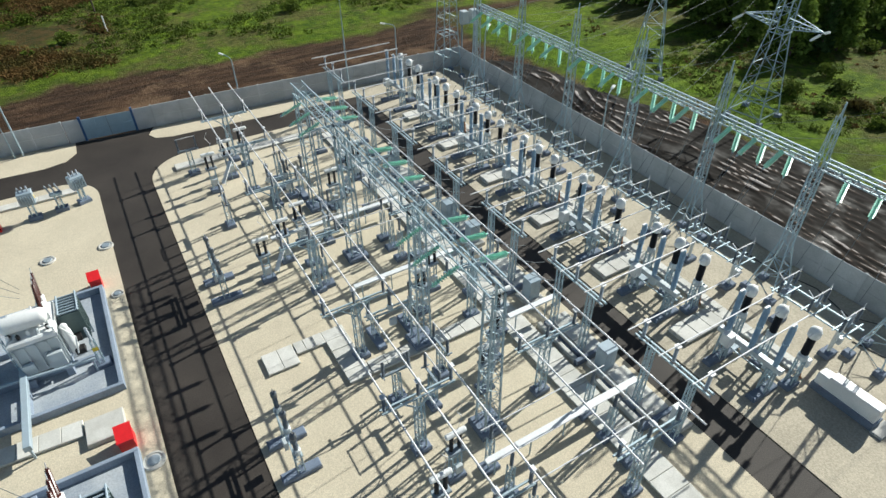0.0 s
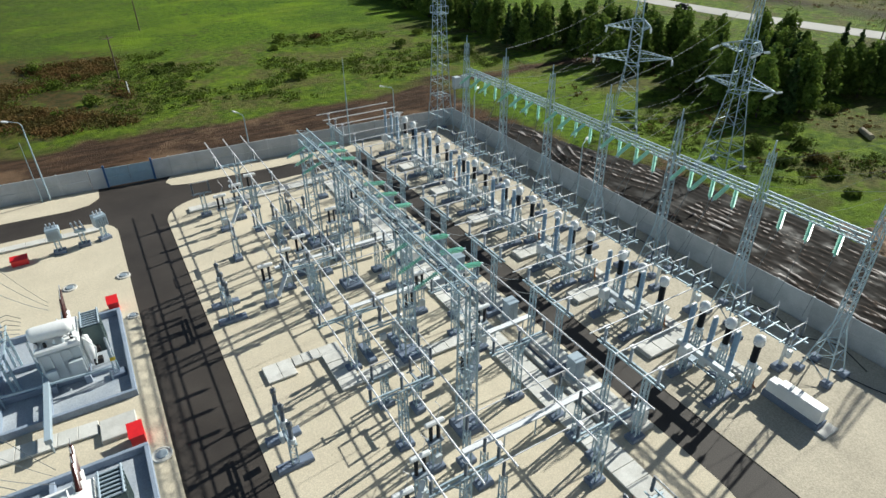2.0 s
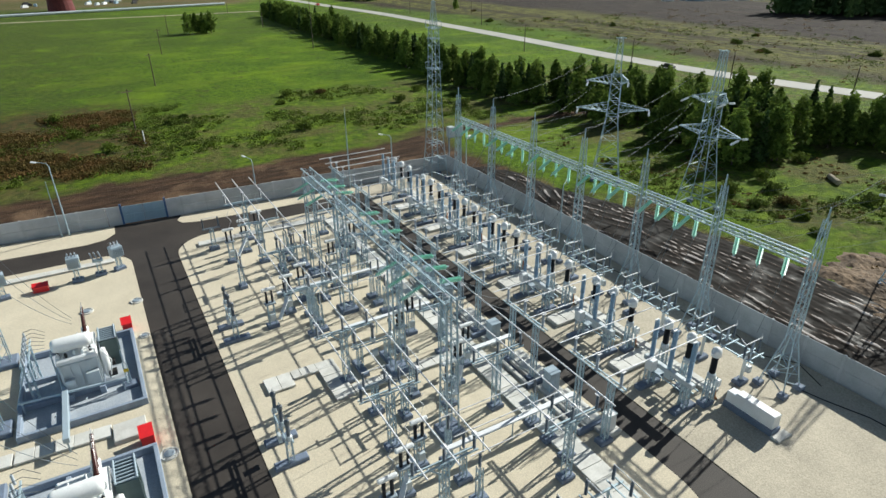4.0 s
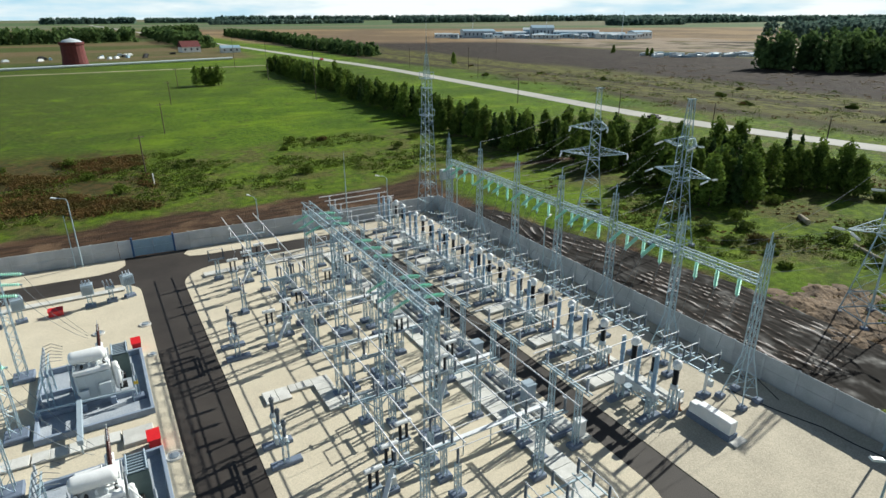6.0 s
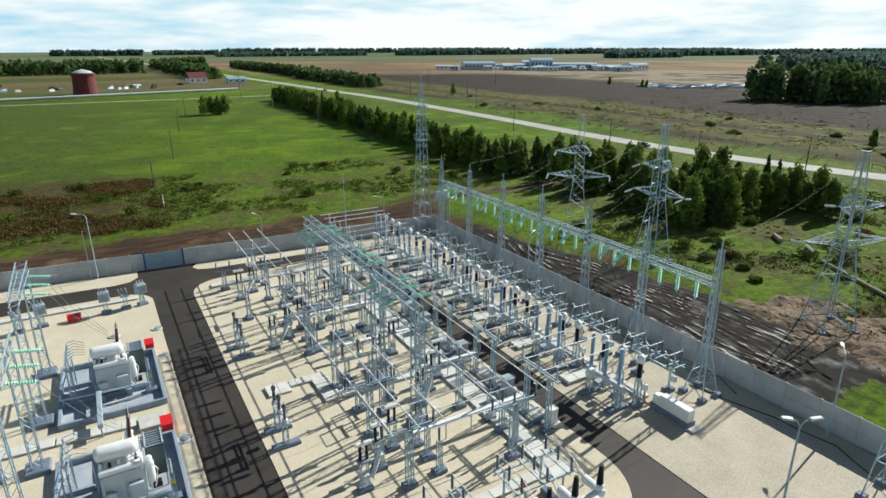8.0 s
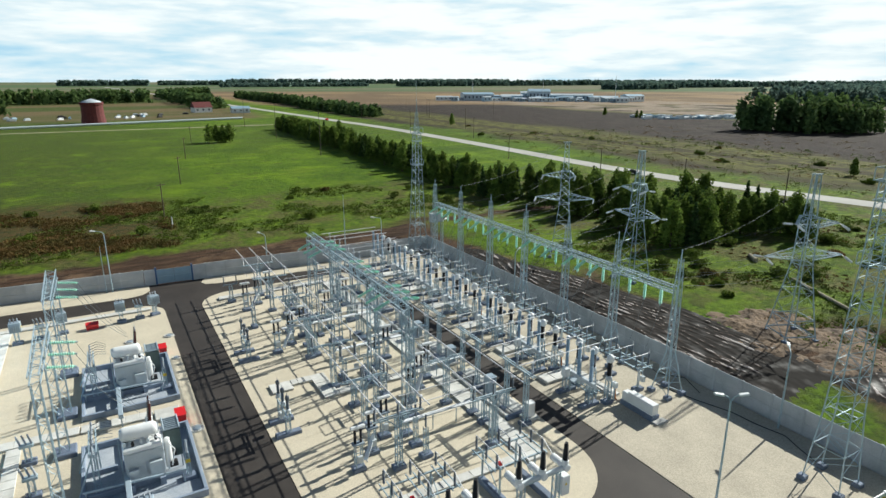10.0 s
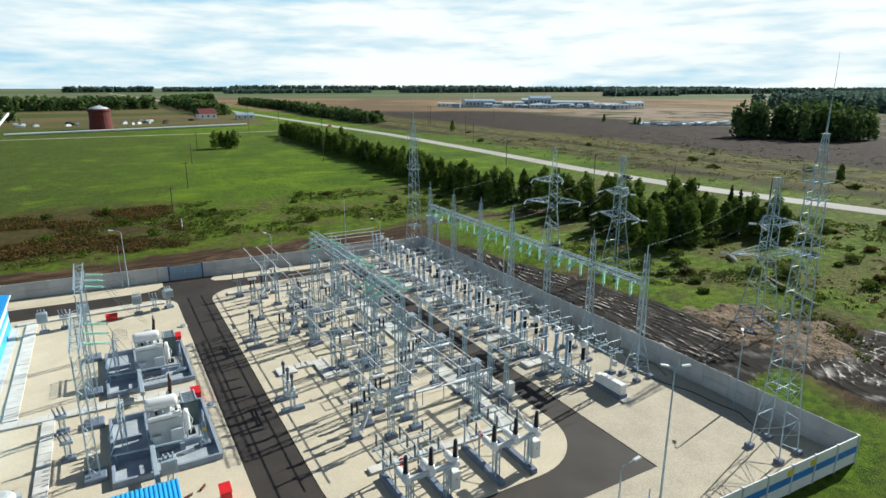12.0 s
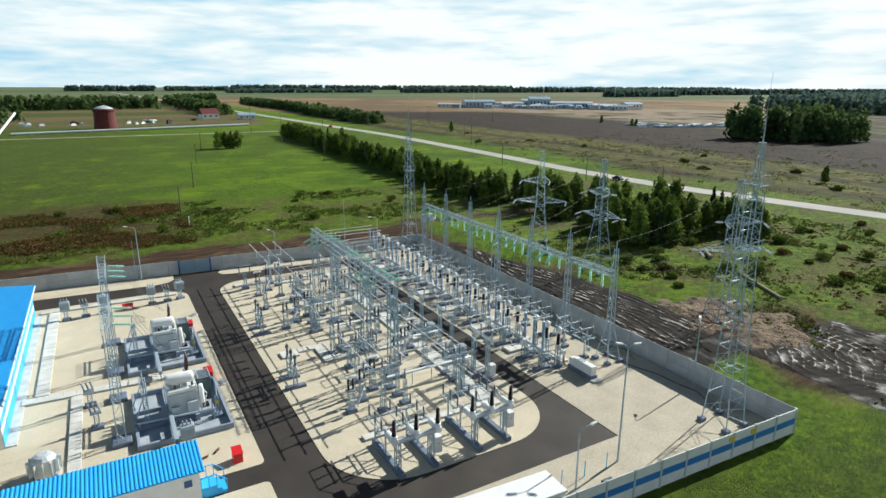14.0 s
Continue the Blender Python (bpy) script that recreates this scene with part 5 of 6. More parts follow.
lightning_mast(38.3, -7.6, 1.0)
lightning_mast(39.6, 66.2, 0.9)


def line_tower(x, y, turn=0, upper=-1, arm=5.0):
    """Angle tower: splayed feet, square shaft with two lower arms, one upper arm, slim peak with a small cap."""
    s = thing("line_tower", (x, y, 0), "galvanised lattice angle tower of the power line", "pylon", "line towers", turn=turn)
    part("foot_frame", Shape().lattice((0, 0, 0.2), (0, 0, 2.6), 4.0, 3.3, 1, 0.11, 0.08), STEEL, s)
    part("lower_body", Shape().lattice((0, 0, 2.6), (0, 0, 9.6), 3.3, 1.6, 4, 0.10, 0.065), STEEL, s)
    part("shaft", Shape().lattice((0, 0, 9.6), (0, 0, 15.4), 1.6, 1.4, 5, 0.10, 0.07), STEEL, s)
    part("peak", Shape().lattice((0, 0, 15.4), (0, 0, 20.5), 1.0, 0.6, 6, 0.09, 0.05).bar((-0.7, 0, 20.5), (0.7, 0, 20.5), 0.12).bar((0, -0.7, 20.5), (0, 0.7, 20.5), 0.12), STEEL, s)
    for zz, q, w in ((0.6, 1.93, 0.17), (2.6, 1.66, 0.13), (9.6, 0.9, 0.13), (15.4, 0.8, 0.13)):
        part("frame_ring", Shape().tube([(-q, -q, zz), (q, -q, zz), (q, q, zz), (-q, q, zz), (-q, -q, zz)], w), STEEL, s)
    for z, u, base in ((10.2, arm, 1.7), (10.2, -arm, 1.7), (14.2, upper * arm * 0.78, 1.56), (14.2, -upper * 1.7, 1.56)):
        a = Shape()
        sg = 1 if u > 0 else -1
        root = sg * base / 2
        for sx in (-base / 2, base / 2):
            a.bar((sx, root, z), (0, u, z + 0.35), 0.085).bar((sx, root, z + 1.15), (0, u, z + 0.4), 0.075)
        for k in range(5):
            f, f2 = k / 5, (k + 1) / 5
            wx, wx2 = base / 2 * (1 - f), base / 2 * (1 - f2)
            y1, y2 = root + (u - root) * f, root + (u - root) * f2
            zl, zl2, zu, zu2 = z + 0.35 * f, z + 0.35 * f2, z + 1.15 - 0.75 * f, z + 1.15 - 0.75 * f2
            a.bar((-wx, y1, zl), (wx, y1, zl), 0.06, 3).bar((-wx, y1, zu), (wx, y1, zu), 0.06, 3).bar((wx, y1, zl), (-wx2, y2, zl2), 0.06, 3)
            a.bar((-wx, y1, zl), (-wx2, y2, zu2), 0.06, 3).bar((wx, y1, zl), (wx2, y2, zu2), 0.06, 3)
        boom = part("cross_arm", a, STEEL, s)
        for sx in (-1, 1):
            part("insulator", Shape().bar((0, u, z + 0.3), (sx * 0.5, u, z + 0.2), 0.04).sheds(0.15, 0.07, 1.5, 10, 8, (sx * 0.5, u, z + 0.2), (sx, 0.1, -0.18)), WHITE, boom, "pale tension insulator string")
    for sx in (-2.0, 2.0):
        for sy in (-2.0, 2.0):
            part("footing", footm, None, s, "concrete footing", m=pose(sx, sy, -0.2))
    return s


line_tower(62.6, 53.2, 47, 1, 5.1)
line_tower(63.8, 37.4, 6, 1, 4.3)
line_tower(63.7, 10.9, 65, -1, 5.0)


# ---- conductors ----
def wire(a, b, sag=0.6, w=0.035, name="conductor_wire", label="thin sagging bare conductor wire", n=10):
    a, b = Vector(a), Vector(b)
    pts = [a.lerp(b, k / n) - Vector((0, 0, sag * 4 * (k / n) * (1 - k / n))) for k in range(n + 1)]
    return solid(name, Shape().tube(pts, w, 4), WIRE, label, "wire", "conductor wires")


for i in range(6):
    for k in range(3):
        y = GY0 + PITCH * i + 2.0 + 2.1 * k
        wire((GX + 0.1, y, GBEAM - 2.2), (36.9, BAYS[i] + (k - 1) * 2.2, 4.6), 0.3)
        if i:
            wire((GX - 1.9, y + 0.5, GBEAM - 1.1), (31.4, BAYS[i] + (k - 1) * 2.2, 5.3), 0.25)
for (tx, ty), cols in (((62.6, 53.2), (4, 5)), ((63.8, 37.4), (2, 3)), ((63.7, 10.9), (0, 1))):
    for j, i in enumerate(cols):
        for k in range(3):
            wire((GX + 0.35, GY0 + PITCH * i + 2.0 + 2.1 * k, GBEAM), (tx - 2.2, ty + (-2.6, 2.6, 1.6)[k], (10.2, 10.2, 14.2)[k]), 0.9, 0.022)
for y in (20.0, 22.0, 24.0, 29.3, 31.5, 33.7, 39.5, 41.5, 43.5):
    wire((15.5, y, 11.1), (20.4, y + 0.2, 6.9), 0.7, 0.035)
for (ya, yb) in ((19.9, 21.0), (36.3, 37.7)):
    for k in range(3):
        wire((-12.7, ya + 2.4 * k, 11.1), (-9.0, yb + 0.5 * k, 5.6), 0.5, 0.035)
solid("ground_cable", Shape().tube([(38.9, 10.4, 0.09), (39.9, 6.0, 0.09), (40.9, 3.0, 0.09), (41.0, 0.5, 0.09), (41.5, -2.0, 0.09), (40.6, -4.0, 0.09), (40.0, -5.6, 0.09)], 0.09, 5), CABLE, "black cable lying loose on the gravel", "cable")


solid("ground_cable", Shape().tube([(41.4, 7.0, 0.09), (42.2, 9.5, 0.4), (41.0, 12.0, 0.09), (41.9, 15.0, 0.09), (40.9, 19.0, 0.09), (41.6, 27.0, 0.09), (41.0, 36.0, 0.09)], 0.08, 5), CABLE, "black cable looped along the fence foot", "cable")


# ---- buildings of the yard ----
def profiled(w, d, rise, step=0.3):
    """Sheet w wide (ribs repeat along w), d deep, rising by rise from front to back."""
    s = Shape()
    n = int(w / step)
    prof = []
    for k in range(n):
        u = k * step
        prof += [(u, 0.0), (u + step * 0.45, 0.0), (u + step * 0.55, 0.06), (u + step * 0.9, 0.06)]
    prof.append((w, 0.0))
    vs = [(u, 0, z) for u, z in prof] + [(u, d, z + rise) for u, z in prof]
    m = len(prof)
    s.add(vs, [(k, k + 1, m + k + 1, m + k) for k in range(m - 1)])
    s.add([(0, 0, -0.1), (w, 0, -0.1), (w, d, rise - 0.1), (0, d, rise - 0.1)], [(3, 2, 1, 0)])
    s.add([(0, 0, -0.1), (w, 0, -0.1), (w, 0, 0.0), (0, 0, 0.0)], [(0, 1, 2, 3)])
    return s


b1 = thing("control_building", (-24.6, 22.0, 0), "long white building with bright blue ribbed roof and band", "building", kind="")
part("wall", Shape().box(-9.0, 0.3, 0.0, 0.0, 37.6, 4.6), WHITE, b1, "white sandwich-panel wall")
part("band", Shape().box(0.004, 0.3, 0.0, 0.03, 37.6, 1.5).box(0.004, 0.3, 2.2, 0.03, 37.6, 2.9), BLUE, b1, "blue sheet band")
part("roof", profiled(38.4, 10.0, 0.9), BLUE, b1, "bright blue profiled roof", m=pose(0.5, -0.3, 4.75, 0, 0, 90))
part("gutter", Shape().box(0.4, -0.3, 4.55, 0.62, 38.1, 4.72), WHITE, b1, "white fascia and gutter")
part("plinth", Shape().box(0.0, 0.3, 0.0, 0.9, 37.6, 0.18), CONCRETE, b1)
b2 = thing("relay_building", (-24.0, 4.2, 0), "low white hut with a bright blue ribbed roof", "building")
part("wall", Shape().box(0.3, 0.8, 0.0, 14.3, 4.4, 3.3), WHITE, b2, "white sandwich-panel wall")
part("roof", profiled(14.7, 4.3, 0.35), BLUE, b2, "bright blue profiled roof", m=pose(0.0, 0.5, 3.4))
part("window", Shape().box(13.1, 0.76, 2.1, 13.7, 0.83, 2.7), GATEPOST, b2, "small dark blue shuttered window")
part("window", Shape().box(14.3, 1.6, 1.9, 14.33, 2.2, 2.5), GLASS, b2, "small dark window")
part("stair", Shape().box(14.35, 1.6, 0.05, 15.6, 3.2, 1.0).box(15.6, 1.6, 0.05, 16.0, 3.2, 0.65).box(16.0, 1.6, 0.05, 16.4, 3.2, 0.35), BLUE, b2, "blue painted entrance steps")
rl = Shape()
for sy in (1.6, 3.2):
    rl.bar((14.4, sy, 2.0), (15.6, sy, 2.0), 0.06).bar((15.6, sy, 2.0), (16.4, sy, 1.3), 0.06)
    for xx, zz in ((14.4, 2.0), (15.0, 2.0), (15.6, 2.0), (16.4, 1.3)):
        rl.bar((xx, sy, 0.3), (xx, sy, zz), 0.06)
part("railing", rl, BLUE, b2, "blue stair railing")
b3 = thing("gate_hut", (6.8, -10.45, 0), "white flat-roofed container hut by the fence", "building", turn=-3)
part("wall", Shape().box(0, 0, 0, 7.8, 2.6, 2.9), WHITE, b3)
part("roof", Shape().box(-0.12, -0.12, 2.9, 7.92, 2.72, 3.08, 0.04), WHITE, b3, "white flat metal roof")
solid("street_box", Shape().box(20.4, -9.6, 0.04, 21.5, -8.9, 0.6, 0.05), DARKGREEN, "low green equipment box on gravel", "box")
for k in range(7):
    solid("fence_rod", Shape().bar((7.0 + k * 2.6, -7.3, 0), (7.0 + k * 2.6, -7.3, 1.6), 0.06), BLUE, "thin blue fence post", "post", "low fence posts")


for x, y, r in ((-8.6, 11.6, 20), (-7.4, 12.2, 50)):
    ex = thing("fire_extinguisher", (x, y, 0.05), "dark red fire extinguisher lying on gravel", "extinguisher", "fire extinguishers", turn=r)
    part("cylinder", Shape().lathe([(0.04, -0.36), (0.10, -0.34), (0.11, -0.26), (0.11, 0.2), (0.07, 0.32), (0.03, 0.36)], 10, (0, 0, 0.11), (1, 0, 0)), BRICKRED, ex)
    part("nozzle", Shape().tube([(0.34, 0, 0.11), (0.42, 0.05, 0.18), (0.26, 0.16, 0.08), (0, 0.18, 0.03)], 0.05, 5), BLACK, ex)
for gy, tx, ty in ((GY0, 63.7, 10.9), (GY0 + PITCH * 3, 63.8, 37.4), (GY0 + PITCH * 5, 62.6, 53.2)):
    wire((GX, gy, GTOP), (tx, ty, 20.4), 1.2, 0.03, label="thin shield wire from gantry top to tower")


# ---- landscape ----
HWY = ((-420, 330), (-60, 192), (0, 175), (38, 166), (75, 157), (120, 151), (200, 154.5), (330, 157), (560, 145), (870, 127), (2400, 40))
hy = [float(v) for v in np.concatenate([np.arange(-400, 400, 12.5), np.arange(400, 2400, 50)])]
hx = [float(np.interp(y, [a for a, b in HWY], [b for a, b in HWY])) for y in hy]
hx = [sum(hx[max(0, k - 2):k + 3]) / len(hx[max(0, k - 2):k + 3]) for k in range(len(hx))]
solid("road", Shape().add([(x + s, y + s * 0.15, -0.1) for x, y in zip(hx, hy) for s in (-4.3, 4.3)],
                          [(2 * k, 2 * k + 1, 2 * k + 3, 2 * k + 2) for k in range(len(hy) - 1)]), HIGHWAY, "pale straight country highway", "road", kind="structure")
solid("road", Shape().add([(-700 + 50 * k, 400 + 3 * math.sin(k * 0.7) + s, -0.12) for k in range(17) for s in (-2.2, 2.2)], [(2 * k, 2 * k + 2, 2 * k + 3, 2 * k + 1) for k in range(16)]), TRACKS, "pale dirt track across the meadow", "road", kind="structure")


def leaf_cloud(shape, centre, rx, rz, count, size, rng):
    for _ in range(count):
        a, b = rng.uniform(0, 6.283), rng.uniform(-1, 1)
        r = rng.uniform(0.55, 1.05)
        q = math.sqrt(1 - b * b) * r
        c = Vector((centre[0] + rx * q * math.cos(a), centre[1] + rx * q * math.sin(a), centre[2] + rz * b * r))
        e = Euler((rng.uniform(-1.2, 1.2), rng.uniform(-1.2, 1.2), rng.uniform(0, 6.28))).to_matrix()
        s = size * rng.uniform(0.6, 1.3)
        p = [c + e @ Vector(v) for v in ((-s, -s * 0.6, 0), (s, -s * 0.5, 0.1 * s), (s * 0.7, s * 0.7, 0), (-s * 0.8, s * 0.6, 0.15 * s))]
        shape.add(p, [(0, 1, 2), (0, 2, 3)])


def tree(x, y, h, seed, conifer=False):
    rng = random.Random(seed)
    t = thing("tree", (x, y, -0.2), "dark green spruce in a roadside belt" if conifer else "leafy green birch in a roadside belt", "tree", "belt trees", turn=seed * 37 % 360)
    tk = Shape().bar((0, 0, 0), (0.1, 0.05, h * 0.5), 0.32, 7, 0.2).bar((0.1, 0.05, h * 0.5), (0, 0, h * 0.95), 0.2, 6, 0.04)
    for k in range(7):
        a, z = rng.uniform(0, 6.28), h * rng.uniform(0.25, 0.75)
        tk.bar((0.05, 0, z), (math.cos(a) * h * 0.16, math.sin(a) * h * 0.16, z + h * 0.12), 0.09, 4, 0.03)
    part("trunk", tk, BARK, t)
    cr = Shape()
    if conifer:
        for k in range(10):
            f = k / 9
            leaf_cloud(cr, (0, 0, h * (0.12 + 0.86 * f)), h * 0.20 * (1.05 - f), h * 0.05, int(70 * (1.1 - f)), 0.36, rng)
    else:
        for k in range(22):
            a, f = k * 2.4 + rng.uniform(-0.5, 0.5), (k + rng.uniform(0, 1)) / 22
            rr = h * 0.205 * (1.05 - 0.62 * f) * rng.uniform(0.7, 1.15)
            leaf_cloud(cr, (math.cos(a) * rr * 0.75, math.sin(a) * rr * 0.75, h * (0.13 + 0.74 * f)), rr * 0.8, h * 0.10, 40, 0.30, rng)
        leaf_cloud(cr, (0, 0, h * 0.93), h * 0.055, h * 0.08, 30, 0.26, rng)
    part("crown", cr, LEAF2 if conifer else LEAF, t)
    return t


rng = random.Random(5)
protos = [tree(92 + k * 2.2, 330 - k * 6, hh, k + 1, c) for k, (hh, c) in enumerate(((8, False), (7, False), (9, False), (6, False), (7.8, False), (8.5, True), (5.5, False), (9.6, False)))]
spots = []
# belt between meadow and highway: thickens towards the yard
for y in np.arange(98, 358, 2.3):
    f = (y - 100) / 255
    for _ in range(2):
        spots.append((83 + 10 * f + rng.uniform(-3.0, 5.5), float(y) + rng.uniform(-1.5, 1.5), 0 if y > 130 else 1))
for _ in range(120):
    spots.append((rng.uniform(84, 108), rng.uniform(44, 104), 1))
for _ in range(8):
    spots.append((rng.uniform(108, 122), rng.uniform(50, 75), 1))
for _ in range(26):
    f = rng.uniform(0, 1)
    spots.append((97 + 17 * f + rng.uniform(-2, 5), 57 - 19 * f + rng.uniform(-2, 5), 1))
for x, y, near in spots:
    if near and 74 > y > 66 and x < 92:
        continue
    copy_thing(protos[rng.randrange(8)], at(x, y, -0.2, rng.uniform(0, 360)))
for x, y in ((209.7, 76.7), (208, 337), (379, 364), (383, 327), (381, 330), (44, 291), (47.5, 293), (50, 290), (40, 289)):
    copy_thing(protos[rng.randrange(8)], at(x, y, -0.2, rng.uniform(0, 360)))


def wood(name, boxes, label, seed, mat=FARWOOD, size=2.2, density=0.02):
    """Far wood: many clumps with an uneven top."""
    rg = random.Random(seed)
    s = Shape()
    for x0, y0, x1, y1, h in boxes:
        for _ in range(int(abs(x1 - x0) * abs(y1 - y0) * density)):
            x, y = rg.uniform(x0, x1), rg.uniform(y0, y1)
            hh = h * rg.uniform(0.6, 1.1)
            for k in range(5):
                leaf_cloud(s, (x, y, hh * (0.15 + 0.19 * k)), size * (1.1 - 0.12 * k), hh * 0.14, 9, size * 0.48, rg)
    return solid(name, s, mat, label, "wood", kind="stuff")


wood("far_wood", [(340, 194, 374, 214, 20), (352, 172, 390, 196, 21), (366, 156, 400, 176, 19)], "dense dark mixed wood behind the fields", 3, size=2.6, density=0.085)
wood("far_wood", [(800, 330, 1050, 480, 20), (880, 480, 1050, 560, 18)], "darker wood behind the first one", 4, HAZEWOOD, size=6.0, density=0.008)
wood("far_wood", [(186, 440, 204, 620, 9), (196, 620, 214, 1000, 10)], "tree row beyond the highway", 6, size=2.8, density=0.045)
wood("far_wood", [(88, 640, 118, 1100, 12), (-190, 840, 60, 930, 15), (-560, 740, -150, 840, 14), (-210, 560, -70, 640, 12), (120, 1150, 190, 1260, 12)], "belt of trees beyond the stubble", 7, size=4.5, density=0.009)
wood("far_wood", [(-95, 2600, 205, 2680, 19), (250, 2700, 560, 2780, 16), (380, 2100, 900, 2160, 12)], "dark forest line on the horizon", 8, HAZEWOOD, size=9.0, density=0.006)
wood("far_wood", [(560, 3000, 2200, 3080, 22), (1000, 2000, 2900, 2080, 20), (1250, 1200, 1500, 1260, 16), (1400, 1350, 3400, 1430, 18), (1250, 620, 3000, 700, 18)], "forest across the horizon, distance haze painted into its colour", 18, HAZEWOOD, size=9.0, density=0.0045)
bush = thing("bush", (46.5, 292, -0.2), "round willow bush alone in the meadow", "bush")
bs = Shape()
rb = random.Random(9)
for k in range(16):
    leaf_cloud(bs, (rb.uniform(-5, 5), rb.uniform(-3, 3), rb.uniform(1.5, 6.5)), 2.6, 2.0, 45, 0.6, rb)
part("crown", bs, LEAF, bush)
part("trunk", Shape().bar((0, 0, 0), (0.4, 0, 5), 0.4, 6, 0.15).bar((0, 0, 0.5), (-2, 0.5, 4), 0.25, 5, 0.1), BARK, bush)


def scrub(name, count, area, mat, label, seed, hmin=0.4, hmax=1.3, leaves=16):
    rg = random.Random(seed)
    s = Shape()
    for _ in range(count):
        x, y = rg.uniform(area[0], area[2]), rg.uniform(area[1], area[3])
        if noise.noise(Vector((x * 0.07, y * 0.07, seed))) < 0.02:
            continue
        hh = rg.uniform(hmin, hmax)
        leaf_cloud(s, (x, y, hh * 0.35 - 0.15), hh * rg.uniform(0.9, 1.9), hh * 0.5, leaves * 2, 0.10 + 0.07 * hh, rg)
    return solid(name, s, mat, label, "scrub", kind="stuff")


scrub("scrub", 4200, (-60, 95, 3, 142), DRYSCRUB, "brown dry heath scrub", 11, 0.35, 1.15, 12)
scrub("scrub", 2800, (-45, 93, 78, 142), SCRUB, "low green scrub bushes", 12, 0.25, 0.95, 13)
scrub("scrub", 5600, (64, -45, 145, 64), SCRUB, "low green scrub on rough ground", 13, 0.15, 0.7, 10)
scrub("scrub", 2400, (66, -40, 140, 75), DRYSCRUB, "yellowed rough grass tufts", 14, 0.1, 0.4, 9)
scrub("scrub", 1100, (168, 30, 270, 260), SCRUB, "rough bushes beyond the highway", 15, 0.4, 1.5, 10)
scrub("scrub", 900, (168, 30, 330, 260), DRYSCRUB, "brown rough growth beyond the highway", 17, 0.4, 1.2, 9)
scrub("tall_grass", 3200, (44.5, -45, 78, -13), GRASS, "tufts of grass outside the fence", 16, 0.08, 0.28, 8)


# churned mud outside the long fence: ruts as real relief, dark and wet below, dry brown on the crests, wet glints
# painted pale along their tops
def mud_material():
    m = bpy.data.materials.new("churned_wet_mud")
    m.use_nodes = True
    n, l = m.node_tree.nodes, m.node_tree.links
    b = n["Principled BSDF"]
    geo, xyz = n.new("ShaderNodeNewGeometry"), n.new("ShaderNodeSeparateXYZ")
    l.new(geo.outputs["Position"], xyz.inputs[0])
    tex = n.new("ShaderNodeTexNoise")
    tex.inputs["Scale"].default_value, tex.inputs["Detail"].default_value = 0.22, 7
    l.new(geo.outputs["Position"], tex.inputs["Vector"])
    add = n.new("ShaderNodeMath")
    add.operation = "MULTIPLY_ADD"
    l.new(tex.outputs["Fac"], add.inputs[0])
    add.inputs[1].default_value = 0.11
    l.new(xyz.outputs["Z"], add.inputs[2])
    rmp = n.new("ShaderNodeValToRGB")
    e = rmp.color_ramp.elements
    e[0].position, e[1].position = 0.0, 0.168
    # the pale end paints sky glints onto the rut tops
    e[0].color, e[1].color = (0.010, 0.008, 0.006, 1), (0.42, 0.38, 0.36, 1)
    for q, c in ((0.085, (0.014, 0.010, 0.008, 1)), (0.125, (0.060, 0.042, 0.030, 1))):
        e.new(q).color = c
    l.new(add.outputs[0], rmp.inputs[0])
    l.new(rmp.outputs[0], b.inputs["Base Color"])
    ro = n.new("ShaderNodeMapRange")
    wet = n.new("ShaderNodeTexNoise")
    wet.inputs["Scale"].default_value, wet.inputs["Detail"].default_value = 0.35, 6
    l.new(geo.outputs["Position"], wet.inputs["Vector"])
    ro.inputs["From Min"].default_value, ro.inputs["From Max"].default_value = 0.50, 0.66
    ro.inputs["To Min"].default_value, ro.inputs["To Max"].default_value = 0.95, 0.58
    l.new(wet.outputs["Fac"], ro.inputs["Value"])
    l.new(ro.outputs[0], b.inputs["Roughness"])
    b.inputs["Specular IOR Level"].default_value = 0.2
    return m


def smooth(v, lo, hi):
    v = min(1.0, max(0.0, (v - lo) / (hi - lo)))
    return v * v * (3 - 2 * v)


